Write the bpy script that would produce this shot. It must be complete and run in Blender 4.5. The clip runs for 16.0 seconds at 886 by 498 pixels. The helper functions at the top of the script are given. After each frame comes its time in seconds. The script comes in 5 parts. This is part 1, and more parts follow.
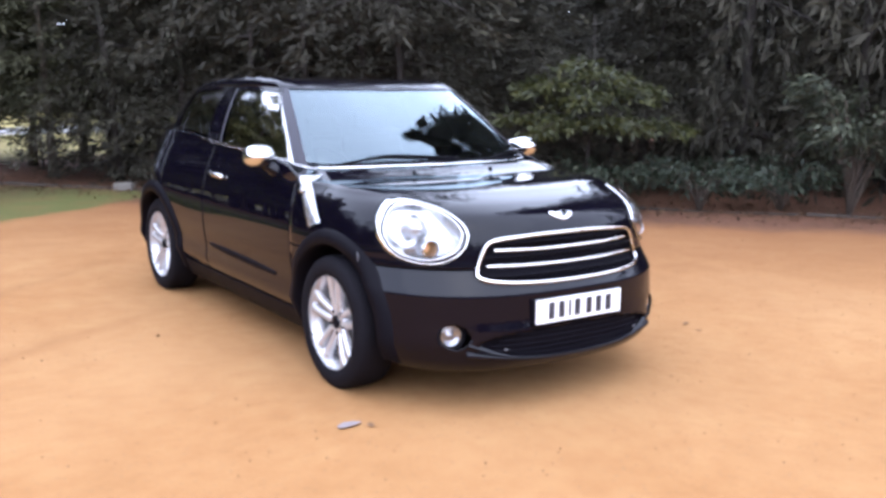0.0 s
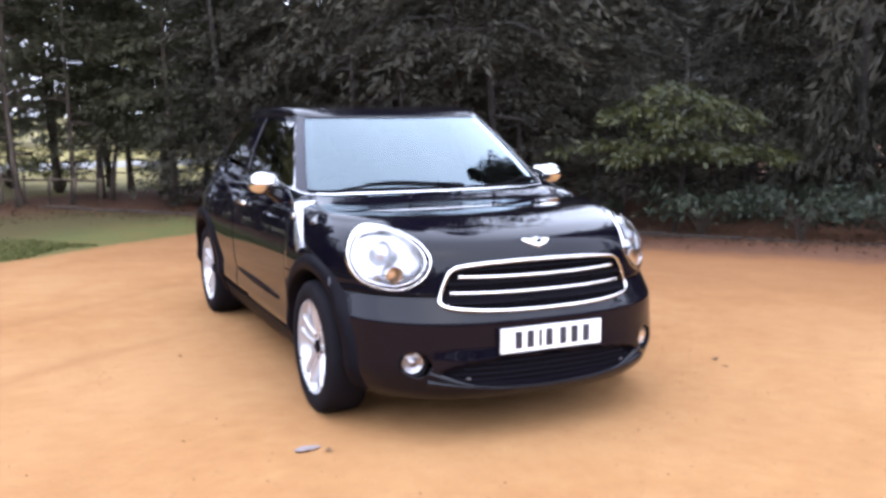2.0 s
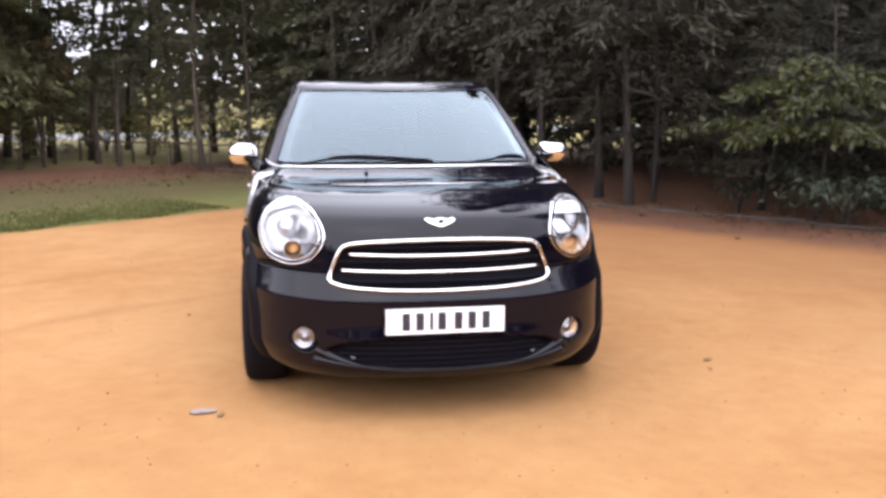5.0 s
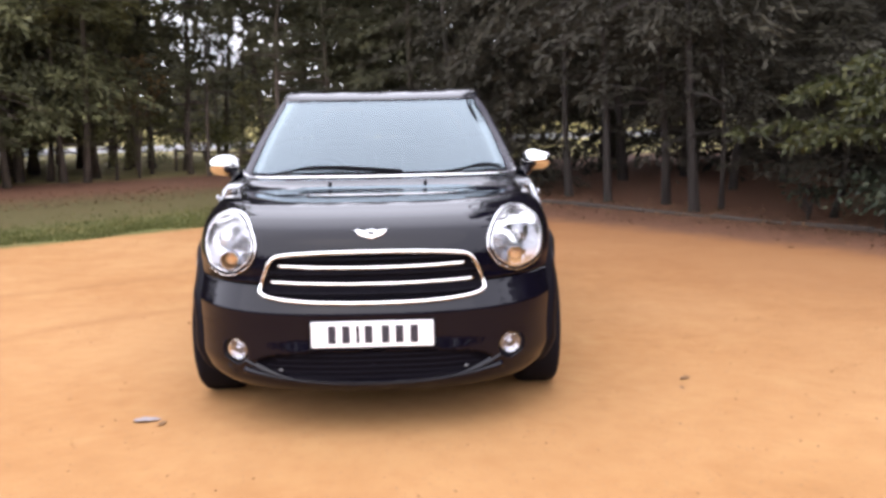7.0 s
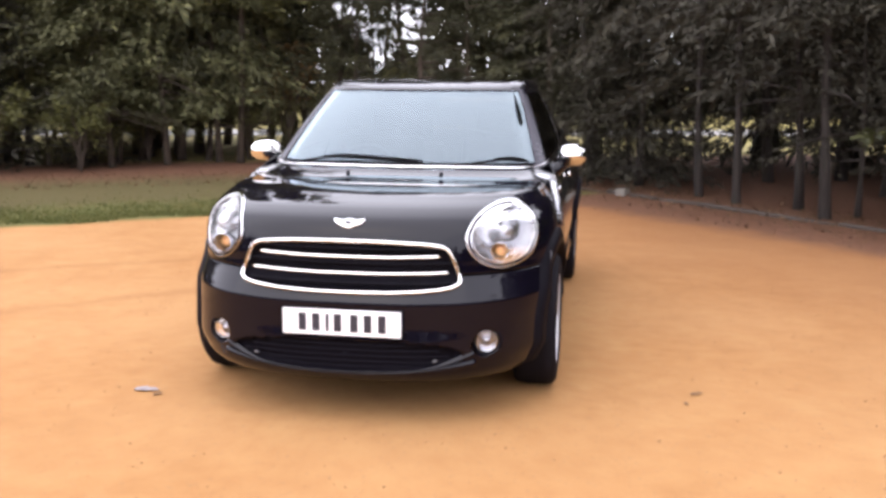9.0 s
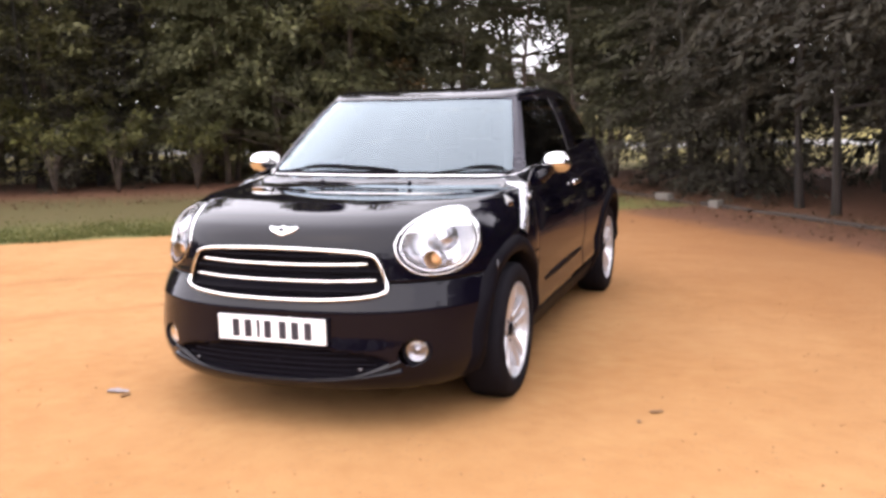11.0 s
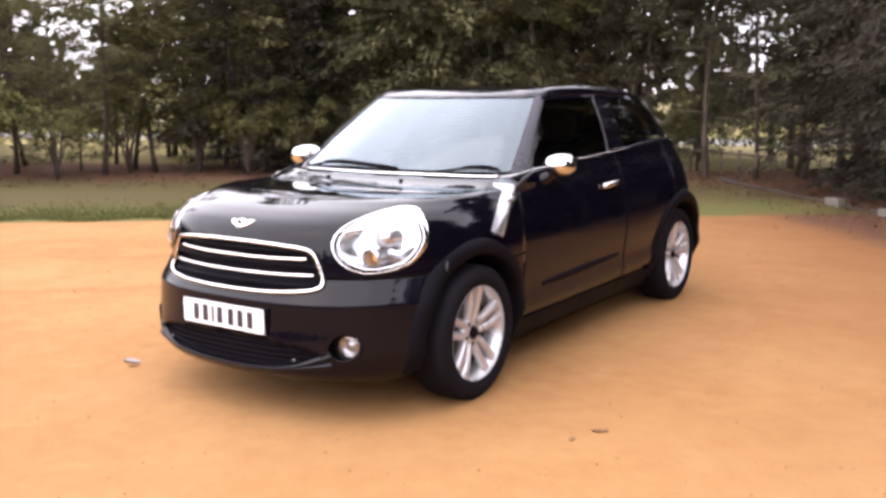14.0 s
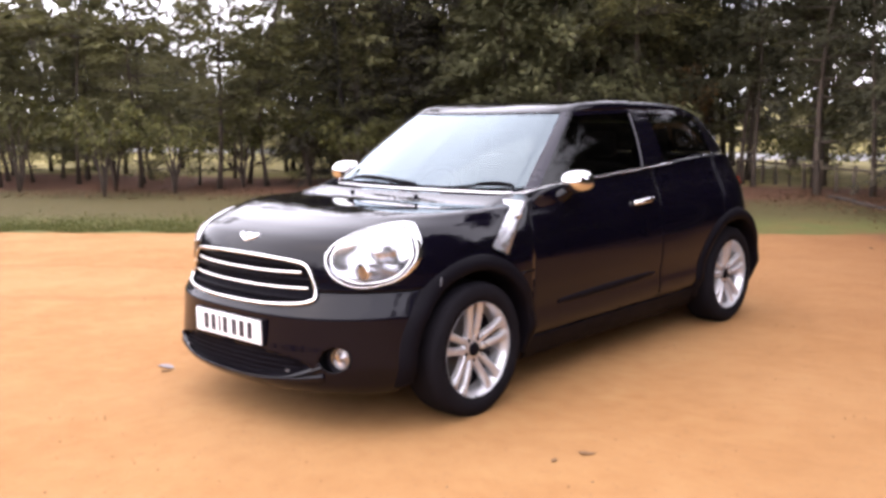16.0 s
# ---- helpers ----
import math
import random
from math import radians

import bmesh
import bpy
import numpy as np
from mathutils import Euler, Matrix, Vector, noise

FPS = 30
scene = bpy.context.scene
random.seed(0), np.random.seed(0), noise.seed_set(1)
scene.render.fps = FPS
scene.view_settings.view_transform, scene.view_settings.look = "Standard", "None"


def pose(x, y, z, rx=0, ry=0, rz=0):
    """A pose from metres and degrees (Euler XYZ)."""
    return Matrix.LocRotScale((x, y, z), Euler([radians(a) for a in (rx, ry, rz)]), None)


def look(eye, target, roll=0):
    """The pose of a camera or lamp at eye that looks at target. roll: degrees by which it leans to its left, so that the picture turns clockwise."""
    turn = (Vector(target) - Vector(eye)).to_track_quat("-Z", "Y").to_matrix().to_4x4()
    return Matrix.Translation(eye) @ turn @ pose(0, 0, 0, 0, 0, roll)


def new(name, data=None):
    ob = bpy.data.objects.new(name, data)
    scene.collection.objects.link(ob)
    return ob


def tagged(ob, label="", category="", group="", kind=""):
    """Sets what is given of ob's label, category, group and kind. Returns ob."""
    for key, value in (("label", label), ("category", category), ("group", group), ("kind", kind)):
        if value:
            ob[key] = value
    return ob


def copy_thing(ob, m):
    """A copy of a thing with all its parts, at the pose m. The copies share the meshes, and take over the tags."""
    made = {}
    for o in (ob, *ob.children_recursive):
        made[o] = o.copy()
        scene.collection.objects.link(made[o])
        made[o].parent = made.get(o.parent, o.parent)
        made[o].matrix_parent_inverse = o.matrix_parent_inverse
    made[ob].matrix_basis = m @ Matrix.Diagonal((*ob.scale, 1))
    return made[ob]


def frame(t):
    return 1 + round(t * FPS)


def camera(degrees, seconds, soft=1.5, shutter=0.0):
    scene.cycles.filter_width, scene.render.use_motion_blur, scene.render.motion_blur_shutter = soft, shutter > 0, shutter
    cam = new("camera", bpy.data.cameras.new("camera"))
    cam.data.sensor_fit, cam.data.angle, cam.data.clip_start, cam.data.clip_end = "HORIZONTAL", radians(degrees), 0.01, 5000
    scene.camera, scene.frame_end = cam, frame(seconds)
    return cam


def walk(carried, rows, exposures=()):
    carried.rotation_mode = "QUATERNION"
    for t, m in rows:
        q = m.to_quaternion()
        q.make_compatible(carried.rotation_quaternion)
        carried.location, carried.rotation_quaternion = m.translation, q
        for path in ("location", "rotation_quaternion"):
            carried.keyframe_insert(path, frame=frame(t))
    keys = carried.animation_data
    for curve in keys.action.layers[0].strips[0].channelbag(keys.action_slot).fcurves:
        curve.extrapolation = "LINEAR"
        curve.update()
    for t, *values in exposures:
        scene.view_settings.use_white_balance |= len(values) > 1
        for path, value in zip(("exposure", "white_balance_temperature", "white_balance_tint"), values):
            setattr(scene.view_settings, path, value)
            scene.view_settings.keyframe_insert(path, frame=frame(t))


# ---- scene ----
cam = camera(50.7, 16.0, soft=3.3)

PATH = [
    (0, (-2.908, -3.978, 1.472), (-1.8, -2.35, 1.123), 0.6),
    (0.5, (-2.727, -4.076, 1.482), (-1.694, -2.394, 1.165), -0.7),
    (1, (-2.555, -4.221, 1.467), (-1.602, -2.492, 1.149), -0.3),
    (1.5, (-2.391, -4.298, 1.468), (-1.468, -2.549, 1.167), 0.2),
    (2, (-2.146, -4.363, 1.454), (-1.324, -2.563, 1.166), -0.3),
    (2.5, (-1.928, -4.41, 1.456), (-1.174, -2.584, 1.142), -0.3),
    (3, (-1.68, -4.485, 1.447), (-1.017, -2.623, 1.143), -0.5),
    (5.5, (-0.461, -4.725, 1.466), (-0.197, -2.774, 1.114), -0.6),
    (6, (-0.278, -4.72, 1.456), (-0.059, -2.762, 1.115), -1.7),
    (6.5, (-0.034, -4.706, 1.47), (0.113, -2.741, 1.13), -0.3),
    (7, (0.195, -4.713, 1.471), (0.252, -2.741, 1.14), -1.0),
    (7.5, (0.441, -4.732, 1.483), (0.354, -2.763, 1.144), -0.4),
    (8, (0.644, -4.715, 1.484), (0.451, -2.757, 1.123), 0.0),
    (8.5, (0.852, -4.643, 1.48), (0.579, -2.694, 1.124), 0.2),
    (9, (1.078, -4.588, 1.468), (0.747, -2.646, 1.12), 0.3),
    (11.5, (2.252, -4.229, 1.416), (1.499, -2.403, 1.1), -1.2),
    (12, (2.47, -4.146, 1.438), (1.624, -2.366, 1.095), -1.1),
    (12.5, (2.649, -3.995, 1.428), (1.717, -2.256, 1.101), -0.8),
    (13, (2.84, -3.898, 1.441), (1.848, -2.19, 1.125), -0.7),
    (13.5, (2.998, -3.796, 1.439), (1.957, -2.119, 1.117), -0.8),
    (14, (3.194, -3.71, 1.457), (2.079, -2.083, 1.128), -0.4),
    (14.5, (3.323, -3.583, 1.431), (2.169, -1.98, 1.118), -1.2),
    (15, (3.507, -3.455, 1.437), (2.268, -1.916, 1.131), -0.0),
    (15.5, (3.631, -3.352, 1.45), (2.335, -1.857, 1.155), -0.4),
    (16, (3.702, -3.327, 1.458), (2.359, -1.875, 1.163), -0.8),
]
walk(cam, [(t, look(eye, target, roll)) for t, eye, target, roll in PATH],
     [(0, 0.02, 5620, 10), (2, 0.02, 5750, 10), (3, -0.02, 6150, 11), (5.5, -0.05, 6550, 11), (9, -0.03, 6700, 12), (12.5, 0.02, 7100, 15), (16, 0.02, 6800, 16)])

# ---- light ----
world = bpy.data.worlds.new("sky")
scene.world = world
world.use_nodes = True
wn = world.node_tree
sky = wn.nodes.new("ShaderNodeTexSky")
sky.sky_type = "NISHITA"
sky.sun_disc = False
sky.sun_elevation, sky.sun_rotation = radians(50), radians(200)
sky.air_density, sky.dust_density, sky.ozone_density = 1.0, 6.0, 1.0
cloud = wn.nodes.new("ShaderNodeMix")  # an even cloud cover over the clear sky
cloud.data_type = "RGBA"
cloud.inputs[0].default_value = 0.85
cloud.inputs[7].default_value = (24.1, 24.5, 28.3, 1)
wn.links.new(sky.outputs[0], cloud.inputs[6])
wn.links.new(cloud.outputs[2], wn.nodes["Background"].inputs[0])
wn.nodes["Background"].inputs[1].default_value = 0.198

sun = new("sun", bpy.data.lights.new("sun", "SUN"))
sun.data.energy, sun.data.angle, sun.data.color = 1.3, radians(95), (1.0, 0.97, 0.93)
sun.matrix_world = look((-4, -9, 12), (0, 0, 0))


# ---- materials ----
def shader(name):
    m = bpy.data.materials.new(name)
    m.use_nodes = True
    return m, m.node_tree, m.node_tree.nodes["Principled BSDF"]


def link(nt, a, b):
    nt.links.new(a, b)


def node(nt, kind, **values):
    n = nt.nodes.new(kind)
    for k, v in values.items():
        n.inputs[k.replace("_", " ")].default_value = v
    return n


def ramp(nt, fac, *stops):
    n = nt.nodes.new("ShaderNodeValToRGB")
    e = n.color_ramp.elements
    while len(e) < len(stops):
        e.new(0.5)
    for el, (p, c) in zip(e, stops):
        el.position, el.color = p, (*c, 1)
    link(nt, fac, n.inputs[0])
    return n.outputs[0]


def blend(nt, fac, a, b, mode="MIX"):
    n = nt.nodes.new("ShaderNodeMix")
    n.data_type, n.blend_type = "RGBA", mode
    for s, v in ((n.inputs[0], fac), (n.inputs[6], a), (n.inputs[7], b)):
        if isinstance(v, (int, float)):
            s.default_value = v
        elif isinstance(v, tuple):
            s.default_value = (*v, 1)
        else:
            link(nt, v, s)
    return n.outputs[2]


def sums(nt, op, a, b):
    n = nt.nodes.new("ShaderNodeMath")
    n.operation = op
    for s, v in zip(n.inputs, (a, b)):
        if isinstance(v, (int, float)):
            s.default_value = v
        else:
            link(nt, v, s)
    return n.outputs[0]


def grain(nt, scale, detail=4.0, rough=0.6, space="Object"):
    co = nt.nodes.new("ShaderNodeTexCoord")
    n = node(nt, "ShaderNodeTexNoise", Scale=scale, Detail=detail, Roughness=rough)
    link(nt, co.outputs[space], n.inputs["Vector"])
    return n.outputs[0]


def bumped(nt, b, height, strength, distance):
    n = node(nt, "ShaderNodeBump", Strength=strength, Distance=distance)
    link(nt, height, n.inputs["Height"])
    link(nt, n.outputs[0], b.inputs["Normal"])


def plain(name, colour, rough, metal=0.0, wear=0.15, scale=30.0, bump=0.0, spec=0.5):
    """A surface with two scales of small variation in colour and gloss."""
    m, nt, b = shader(name)
    fine, broad = grain(nt, scale), grain(nt, scale / 9)
    c = blend(nt, fine, tuple(v * (1 - wear) for v in colour), tuple(min(1, v * (1 + wear)) for v in colour))
    c = blend(nt, ramp(nt, broad, (0.3, (0, 0, 0)), (0.75, (0.35, 0.35, 0.35))), c, tuple(v * (1 - 1.5 * wear) for v in colour))
    link(nt, c, b.inputs["Base Color"])
    r = ramp(nt, broad, (0.2, (max(0, rough - 0.04 - wear * 0.1),) * 3), (0.8, (min(1, rough + 0.05 + wear * 0.1),) * 3))
    link(nt, r, b.inputs["Roughness"])
    b.inputs["Metallic"].default_value = metal
    b.inputs["Specular IOR Level"].default_value = spec
    if bump:
        bumped(nt, b, fine, bump, 0.004)
    return m


def car_paint():
    m, nt, b = shader("black_paint")
    dust = grain(nt, 7)
    link(nt, blend(nt, ramp(nt, dust, (0.4, (0, 0, 0)), (0.9, (0.004, 0.004, 0.004))), (0.0020, 0.0016, 0.0044), (0.2, 0.15, 0.1)), b.inputs["Base Color"])
    b.inputs["Roughness"].default_value = 0.02
    b.inputs["IOR"].default_value = 1.32
    b.inputs["Specular IOR Level"].default_value = 0.5
    return m


def glazing(name, tint, gloss=0.0, tone=(1, 1, 1), faces=1.75):
    """A pane: tinted see-through with the mirror of its two faces."""
    m = bpy.data.materials.new(name)
    m.use_nodes = True
    nt = m.node_tree
    nt.nodes.clear()
    out = nt.nodes.new("ShaderNodeOutputMaterial")
    mix = nt.nodes.new("ShaderNodeMixShader")
    clear = node(nt, "ShaderNodeBsdfTransparent", Color=(*tint, 1))
    shine = node(nt, "ShaderNodeBsdfGlossy", Roughness=0.01, Color=(*tone, 1))
    f = node(nt, "ShaderNodeFresnel", IOR=1.55)
    two = sums(nt, "MULTIPLY", f.outputs[0], faces)
    two = sums(nt, "ADD", two, gloss)
    cap = sums(nt, "MINIMUM", two, 1.0)
    link(nt, cap, mix.inputs[0])
    link(nt, clear.outputs[0], mix.inputs[1])
    link(nt, shine.outputs[0], mix.inputs[2])
    link(nt, mix.outputs[0], out.inputs[0])
    return m


def foliage(name, dark, light, tip, rough=0.5, patchy=0.58):
    """Leaves that differ one from another and plant from plant, and let some light through."""
    m, nt, b = shader(name)
    geo, info = nt.nodes.new("ShaderNodeNewGeometry"), nt.nodes.new("ShaderNodeObjectInfo")
    c = ramp(nt, geo.outputs["Random Per Island"], (0.0, dark), (0.7, light), (1.0, tip))
    c = blend(nt, sums(nt, "MULTIPLY", info.outputs["Random"], 0.6), c, tuple((a + z) * 0.27 for a, z in zip(dark, light)))
    # clumps darkened in the leaf colour, for the shaded masses of a crown
    shade_clump = ramp(nt, grain(nt, 1.1, 3, 0.55), (0.42, (patchy, patchy, patchy)), (0.60, (0, 0, 0)))
    c = blend(nt, shade_clump, c, tuple(a * 0.55 for a in dark))
    link(nt, c, b.inputs["Base Color"])
    b.inputs["Roughness"].default_value = rough
    b.inputs["Specular IOR Level"].default_value = 0.25
    t = nt.nodes.new("ShaderNodeBsdfTranslucent")
    link(nt, c, t.inputs[0])
    mix = nt.nodes.new("ShaderNodeMixShader")
    mix.inputs[0].default_value = 0.3
    link(nt, b.outputs[0], mix.inputs[1])
    link(nt, t.outputs[0], mix.inputs[2])
    link(nt, mix.outputs[0], nt.nodes["Material Output"].inputs[0])
    return m


def bark(name, a, b_):
    m, nt, b = shader(name)
    co = nt.nodes.new("ShaderNodeTexCoord")
    mp = nt.nodes.new("ShaderNodeMapping")
    mp.inputs["Scale"].default_value = (14, 14, 2.2)
    link(nt, co.outputs["Object"], mp.inputs[0])
    n = node(nt, "ShaderNodeTexNoise", Scale=1.6, Detail=6.0, Roughness=0.65)
    link(nt, mp.outputs[0], n.inputs["Vector"])
    c = ramp(nt, n.outputs[0], (0.3, a), (0.7, b_))
    moss = ramp(nt, grain(nt, 1.3), (0.5, (0, 0, 0)), (0.75, (0.6, 0.6, 0.6)))
    link(nt, blend(nt, moss, c, (0.043, 0.054, 0.022)), b.inputs["Base Color"])
    b.inputs["Roughness"].default_value = 0.9
    bumped(nt, b, n.outputs[0], 0.8, 0.02)
    return m


def ground_material():
    """Sandy court, mown grass strip, needle litter under the trees and a rough field beyond, each by its place on the plan."""
    m, nt, b = shader("ground_cover")
    co = nt.nodes.new("ShaderNodeTexCoord")
    xyz = nt.nodes.new("ShaderNodeSeparateXYZ")
    link(nt, co.outputs["Object"], xyz.inputs[0])
    X, Y = xyz.outputs[0], xyz.outputs[1]

    def side(x0, y0, x1, y1, wob, scale, soft):
        """0 on one side of a line, 1 on its left, with a ragged edge."""
        L = math.hypot(x1 - x0, y1 - y0)
        nx, ny = -(y1 - y0) / L, (x1 - x0) / L
        d = sums(nt, "ADD", sums(nt, "MULTIPLY", X, nx), sums(nt, "MULTIPLY", Y, ny))
        d = sums(nt, "SUBTRACT", d, nx * x0 + ny * y0)
        d = sums(nt, "ADD", d, sums(nt, "MULTIPLY", sums(nt, "SUBTRACT", grain(nt, scale, 5, 0.65), 0.5), wob))
        d = sums(nt, "ADD", sums(nt, "DIVIDE", d, soft), 0.5)
        return sums(nt, "MINIMUM", sums(nt, "MAXIMUM", d, 0.0), 1.0)

    fine, mid, broad = grain(nt, 260, 3, 0.7), grain(nt, 9, 5, 0.65), grain(nt, 0.55, 4, 0.55)
    grit = node(nt, "ShaderNodeTexVoronoi", Scale=120.0)
    link(nt, co.outputs["Object"], grit.inputs["Vector"])
    sand = ramp(nt, fine, (0.25, (0.2157, 0.1028, 0.03486)), (0.75, (0.3119, 0.1616, 0.0638)))
    sand = blend(nt, ramp(nt, mid, (0.42, (0, 0, 0)), (0.72, (0.55, 0.55, 0.55))), sand, (0.2142, 0.09756, 0.03157))
    sand = blend(nt, ramp(nt, broad, (0.38, (0, 0, 0)), (0.7, (0.6, 0.6, 0.6))), sand, (0.3221, 0.181, 0.07827))
    sand = blend(nt, ramp(nt, grit.outputs["Color"], (0.86, (0, 0, 0)), (0.9, (0.5, 0.5, 0.5))), sand, (0.1457, 0.09681, 0.05262))
    patch = grain(nt, 2.3, 5, 0.6)
    sand = blend(nt, ramp(nt, patch, (0.5, (0, 0, 0)), (0.72, (0.3, 0.3, 0.3))), sand, (0.1822, 0.08042, 0.02368))
    sand = blend(nt, ramp(nt, patch, (0.30, (0.34, 0.34, 0.34)), (0.48, (0, 0, 0))), sand, (0.3352, 0.1951, 0.08221))
    for off in (0.0, 1.46):  # two faint wheel tracks that run past the car
        d = sums(nt, "ADD", sums(nt, "MULTIPLY", X, 0.6), sums(nt, "MULTIPLY", Y, -0.8))
        d = sums(nt, "ADD", d, sums(nt, "MULTIPLY", sums(nt, "SUBTRACT", grain(nt, 0.5, 3, 0.5), 0.5), 1.0))
        d = sums(nt, "ABSOLUTE", sums(nt, "ADD", d, 2.2 + off), 0.0)
        left = sums(nt, "MINIMUM", sums(nt, "MAXIMUM", sums(nt, "SUBTRACT", -0.6, X), 0.0), 1.0)
        band = sums(nt, "MULTIPLY", sums(nt, "MAXIMUM", sums(nt, "SUBTRACT", 1.0, sums(nt, "DIVIDE", d, 0.13)), 0.0), left)
        sand = blend(nt, sums(nt, "MULTIPLY", band, 0.3), sand, (0.1604, 0.07074, 0.02236))
    litter = ramp(nt, grain(nt, 45, 6, 0.75), (0.3, (0.034, 0.0150, 0.0085)), (0.55, (0.122, 0.055, 0.030)), (0.8, (0.200, 0.098, 0.056)))
    litter = blend(nt, ramp(nt, mid, (0.4, (0, 0, 0)), (0.7, (0.6, 0.6, 0.6))), litter, (0.052, 0.028, 0.016))
    turf = ramp(nt, grain(nt, 60, 6, 0.75), (0.3, (0.045, 0.050, 0.014)), (0.7, (0.105, 0.108, 0.030)))
    turf = blend(nt, ramp(nt, grain(nt, 1.6), (0.45, (0, 0, 0)), (0.7, (0.8, 0.8, 0.8))), turf, (0.1069, 0.07419, 0.02419))
    hay = ramp(nt, grain(nt, 50, 6, 0.75), (0.3, (0.034, 0.027, 0.010)), (0.7, (0.082, 0.062, 0.023)))
    field = ramp(nt, grain(nt, 1.1, 6, 0.7), (0.3, (0.13, 0.118, 0.036)), (0.7, (0.27, 0.215, 0.085)))

    c = sand
    # needle-strewn sand, painted darker for the wood's shade, before the kerb; litter beyond it
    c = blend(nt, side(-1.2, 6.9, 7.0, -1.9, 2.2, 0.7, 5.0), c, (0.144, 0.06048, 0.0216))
    c = blend(nt, side(-2.0, 9.95, 6.4, 0.98, 0.8, 1.6, 0.5), c, litter)
    grass = side(-0.3, 7.3, -8.5, 1.35, 0.45, 1.2, 0.18)
    grass = sums(nt, "SUBTRACT", 1.0, grass)
    inner = sums(nt, "MULTIPLY", grass, sums(nt, "SUBTRACT", 1.0, side(-1.2, 10.75, 7.2, 1.78, 0.5, 2.0, 0.35)))
    c = blend(nt, inner, c, turf)
    dry = sums(nt, "MULTIPLY", inner, sums(nt, "SUBTRACT", 1.0, side(-1.1, 8.4, -9.3, 2.45, 0.9, 1.3, 1.2)))
    c = blend(nt, sums(nt, "MULTIPLY", dry, 0.85), c, hay)
    woods = side(-14.0, 4.8, -2.0, 10.8, 1.4, 0.8, 1.3)
    c = blend(nt, woods, c, litter)
    c = blend(nt, side(-16.0, 8.5, -2.0, 13.8, 1.6, 0.6, 1.0), c, field)
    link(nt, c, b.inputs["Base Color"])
    b.inputs["Roughness"].default_value = 0.95
    b.inputs["Specular IOR Level"].default_value = 0.2
    h = sums(nt, "ADD", sums(nt, "MULTIPLY", fine, 0.3), sums(nt, "MULTIPLY", mid, 1.0))
    bumped(nt, b, h, 0.55, 0.012)
    return m


PAINT = car_paint()
CHROME = plain("chrome", (0.82, 0.81, 0.80), 0.07, 1.0, 0.03)
SILVER = plain("silver_alloy", (0.51, 0.505, 0.52), 0.28, 0.6, 0.06)
SATIN = plain("satin_silver", (0.50, 0.50, 0.52), 0.25, 0.8, 0.04)
TRIM = plain("black_trim", (0.0044, 0.0038, 0.0058), 0.5, 0.0, 0.25, 60, 0.15, 0.05)
RUBBER = plain("tyre_rubber", (0.0068, 0.0060, 0.0082), 0.8, 0.0, 0.3, 40, 0.2, 0.08)
DARK = plain("dark_plastic", (0.0058, 0.0050, 0.0076), 0.6, 0.0, 0.25, 50, 0.0, 0.04)
PILLAR = plain("pillar_black", (0.016, 0.014, 0.022), 0.3, 0.0, 0.1, 20, 0.0, 0.3)
SEAL = plain("grey_seal", (0.13, 0.13, 0.14), 0.4, 0.3, 0.1)
STEEL = plain("brake_steel", (0.10, 0.09, 0.085), 0.5, 0.7, 0.15)
CLOTH = plain("dark_upholstery", (0.028, 0.028, 0.032), 0.85, 0.0, 0.3, 80, 0.3)
WHITE = plain("plate_white", (0.82, 0.82, 0.83), 0.35, 0.0, 0.03)
INK = plain("plate_black", (0.02, 0.02, 0.03), 0.4, 0.0, 0.05)
REFLECTOR = plain("lamp_reflector", (0.50, 0.50, 0.52), 0.16, 0.9, 0.15)
AMBER = plain("amber_bulb", (1.0, 0.52, 0.22), 0.2, 0.0, 0.06)
TAIL = plain("tail_lamp_red", (0.35, 0.02, 0.02), 0.12, 0.0, 0.1)
SCREEN = glazing("windscreen_glass", (0.34, 0.38, 0.40), 0.03, (0.80, 0.94, 1.0), 1.6)
TINTED = glazing("tinted_side_glass", (0.07, 0.075, 0.08), 0.0, (1, 1, 1), 0.5)
LENS = glazing("lamp_lens", (0.95, 0.95, 0.96), 0.0, (1, 1, 1), 0.6)
LENS_GREY = glazing("fog_lens", (0.85, 0.85, 0.87), 0.0, (1, 1, 1), 0.8)
GROUND = ground_material()


# ---- building ----
def smooth(x, xs, ys):
    """A monotone cubic through a few control values."""
    xs, ys = np.asarray(xs, float), np.asarray(ys, float)
    h, d = np.diff(xs), np.diff(ys) / np.diff(xs)
    m = np.zeros(len(xs))
    m[0], m[-1] = d[0], d[-1]
    ok = d[:-1] * d[1:] > 0
    w1, w2 = 2 * h[1:] + h[:-1], h[1:] + 2 * h[:-1]
    with np.errstate(divide="ignore", invalid="ignore"):
        m[1:-1] = np.where(ok, (w1 + w2) / (w1 / d[:-1] + w2 / d[1:]), 0)
    x = np.clip(np.asarray(x, float), xs[0], xs[-1])
    i = np.clip(np.searchsorted(xs, x, "right") - 1, 0, len(h) - 1)
    t = (x - xs[i]) / h[i]
    return ((2 * t**3 - 3 * t**2 + 1) * ys[i] + (t**3 - 2 * t**2 + t) * h[i] * m[i]
            + (3 * t**2 - 2 * t**3) * ys[i + 1] + (t**3 - t**2) * h[i] * m[i + 1])


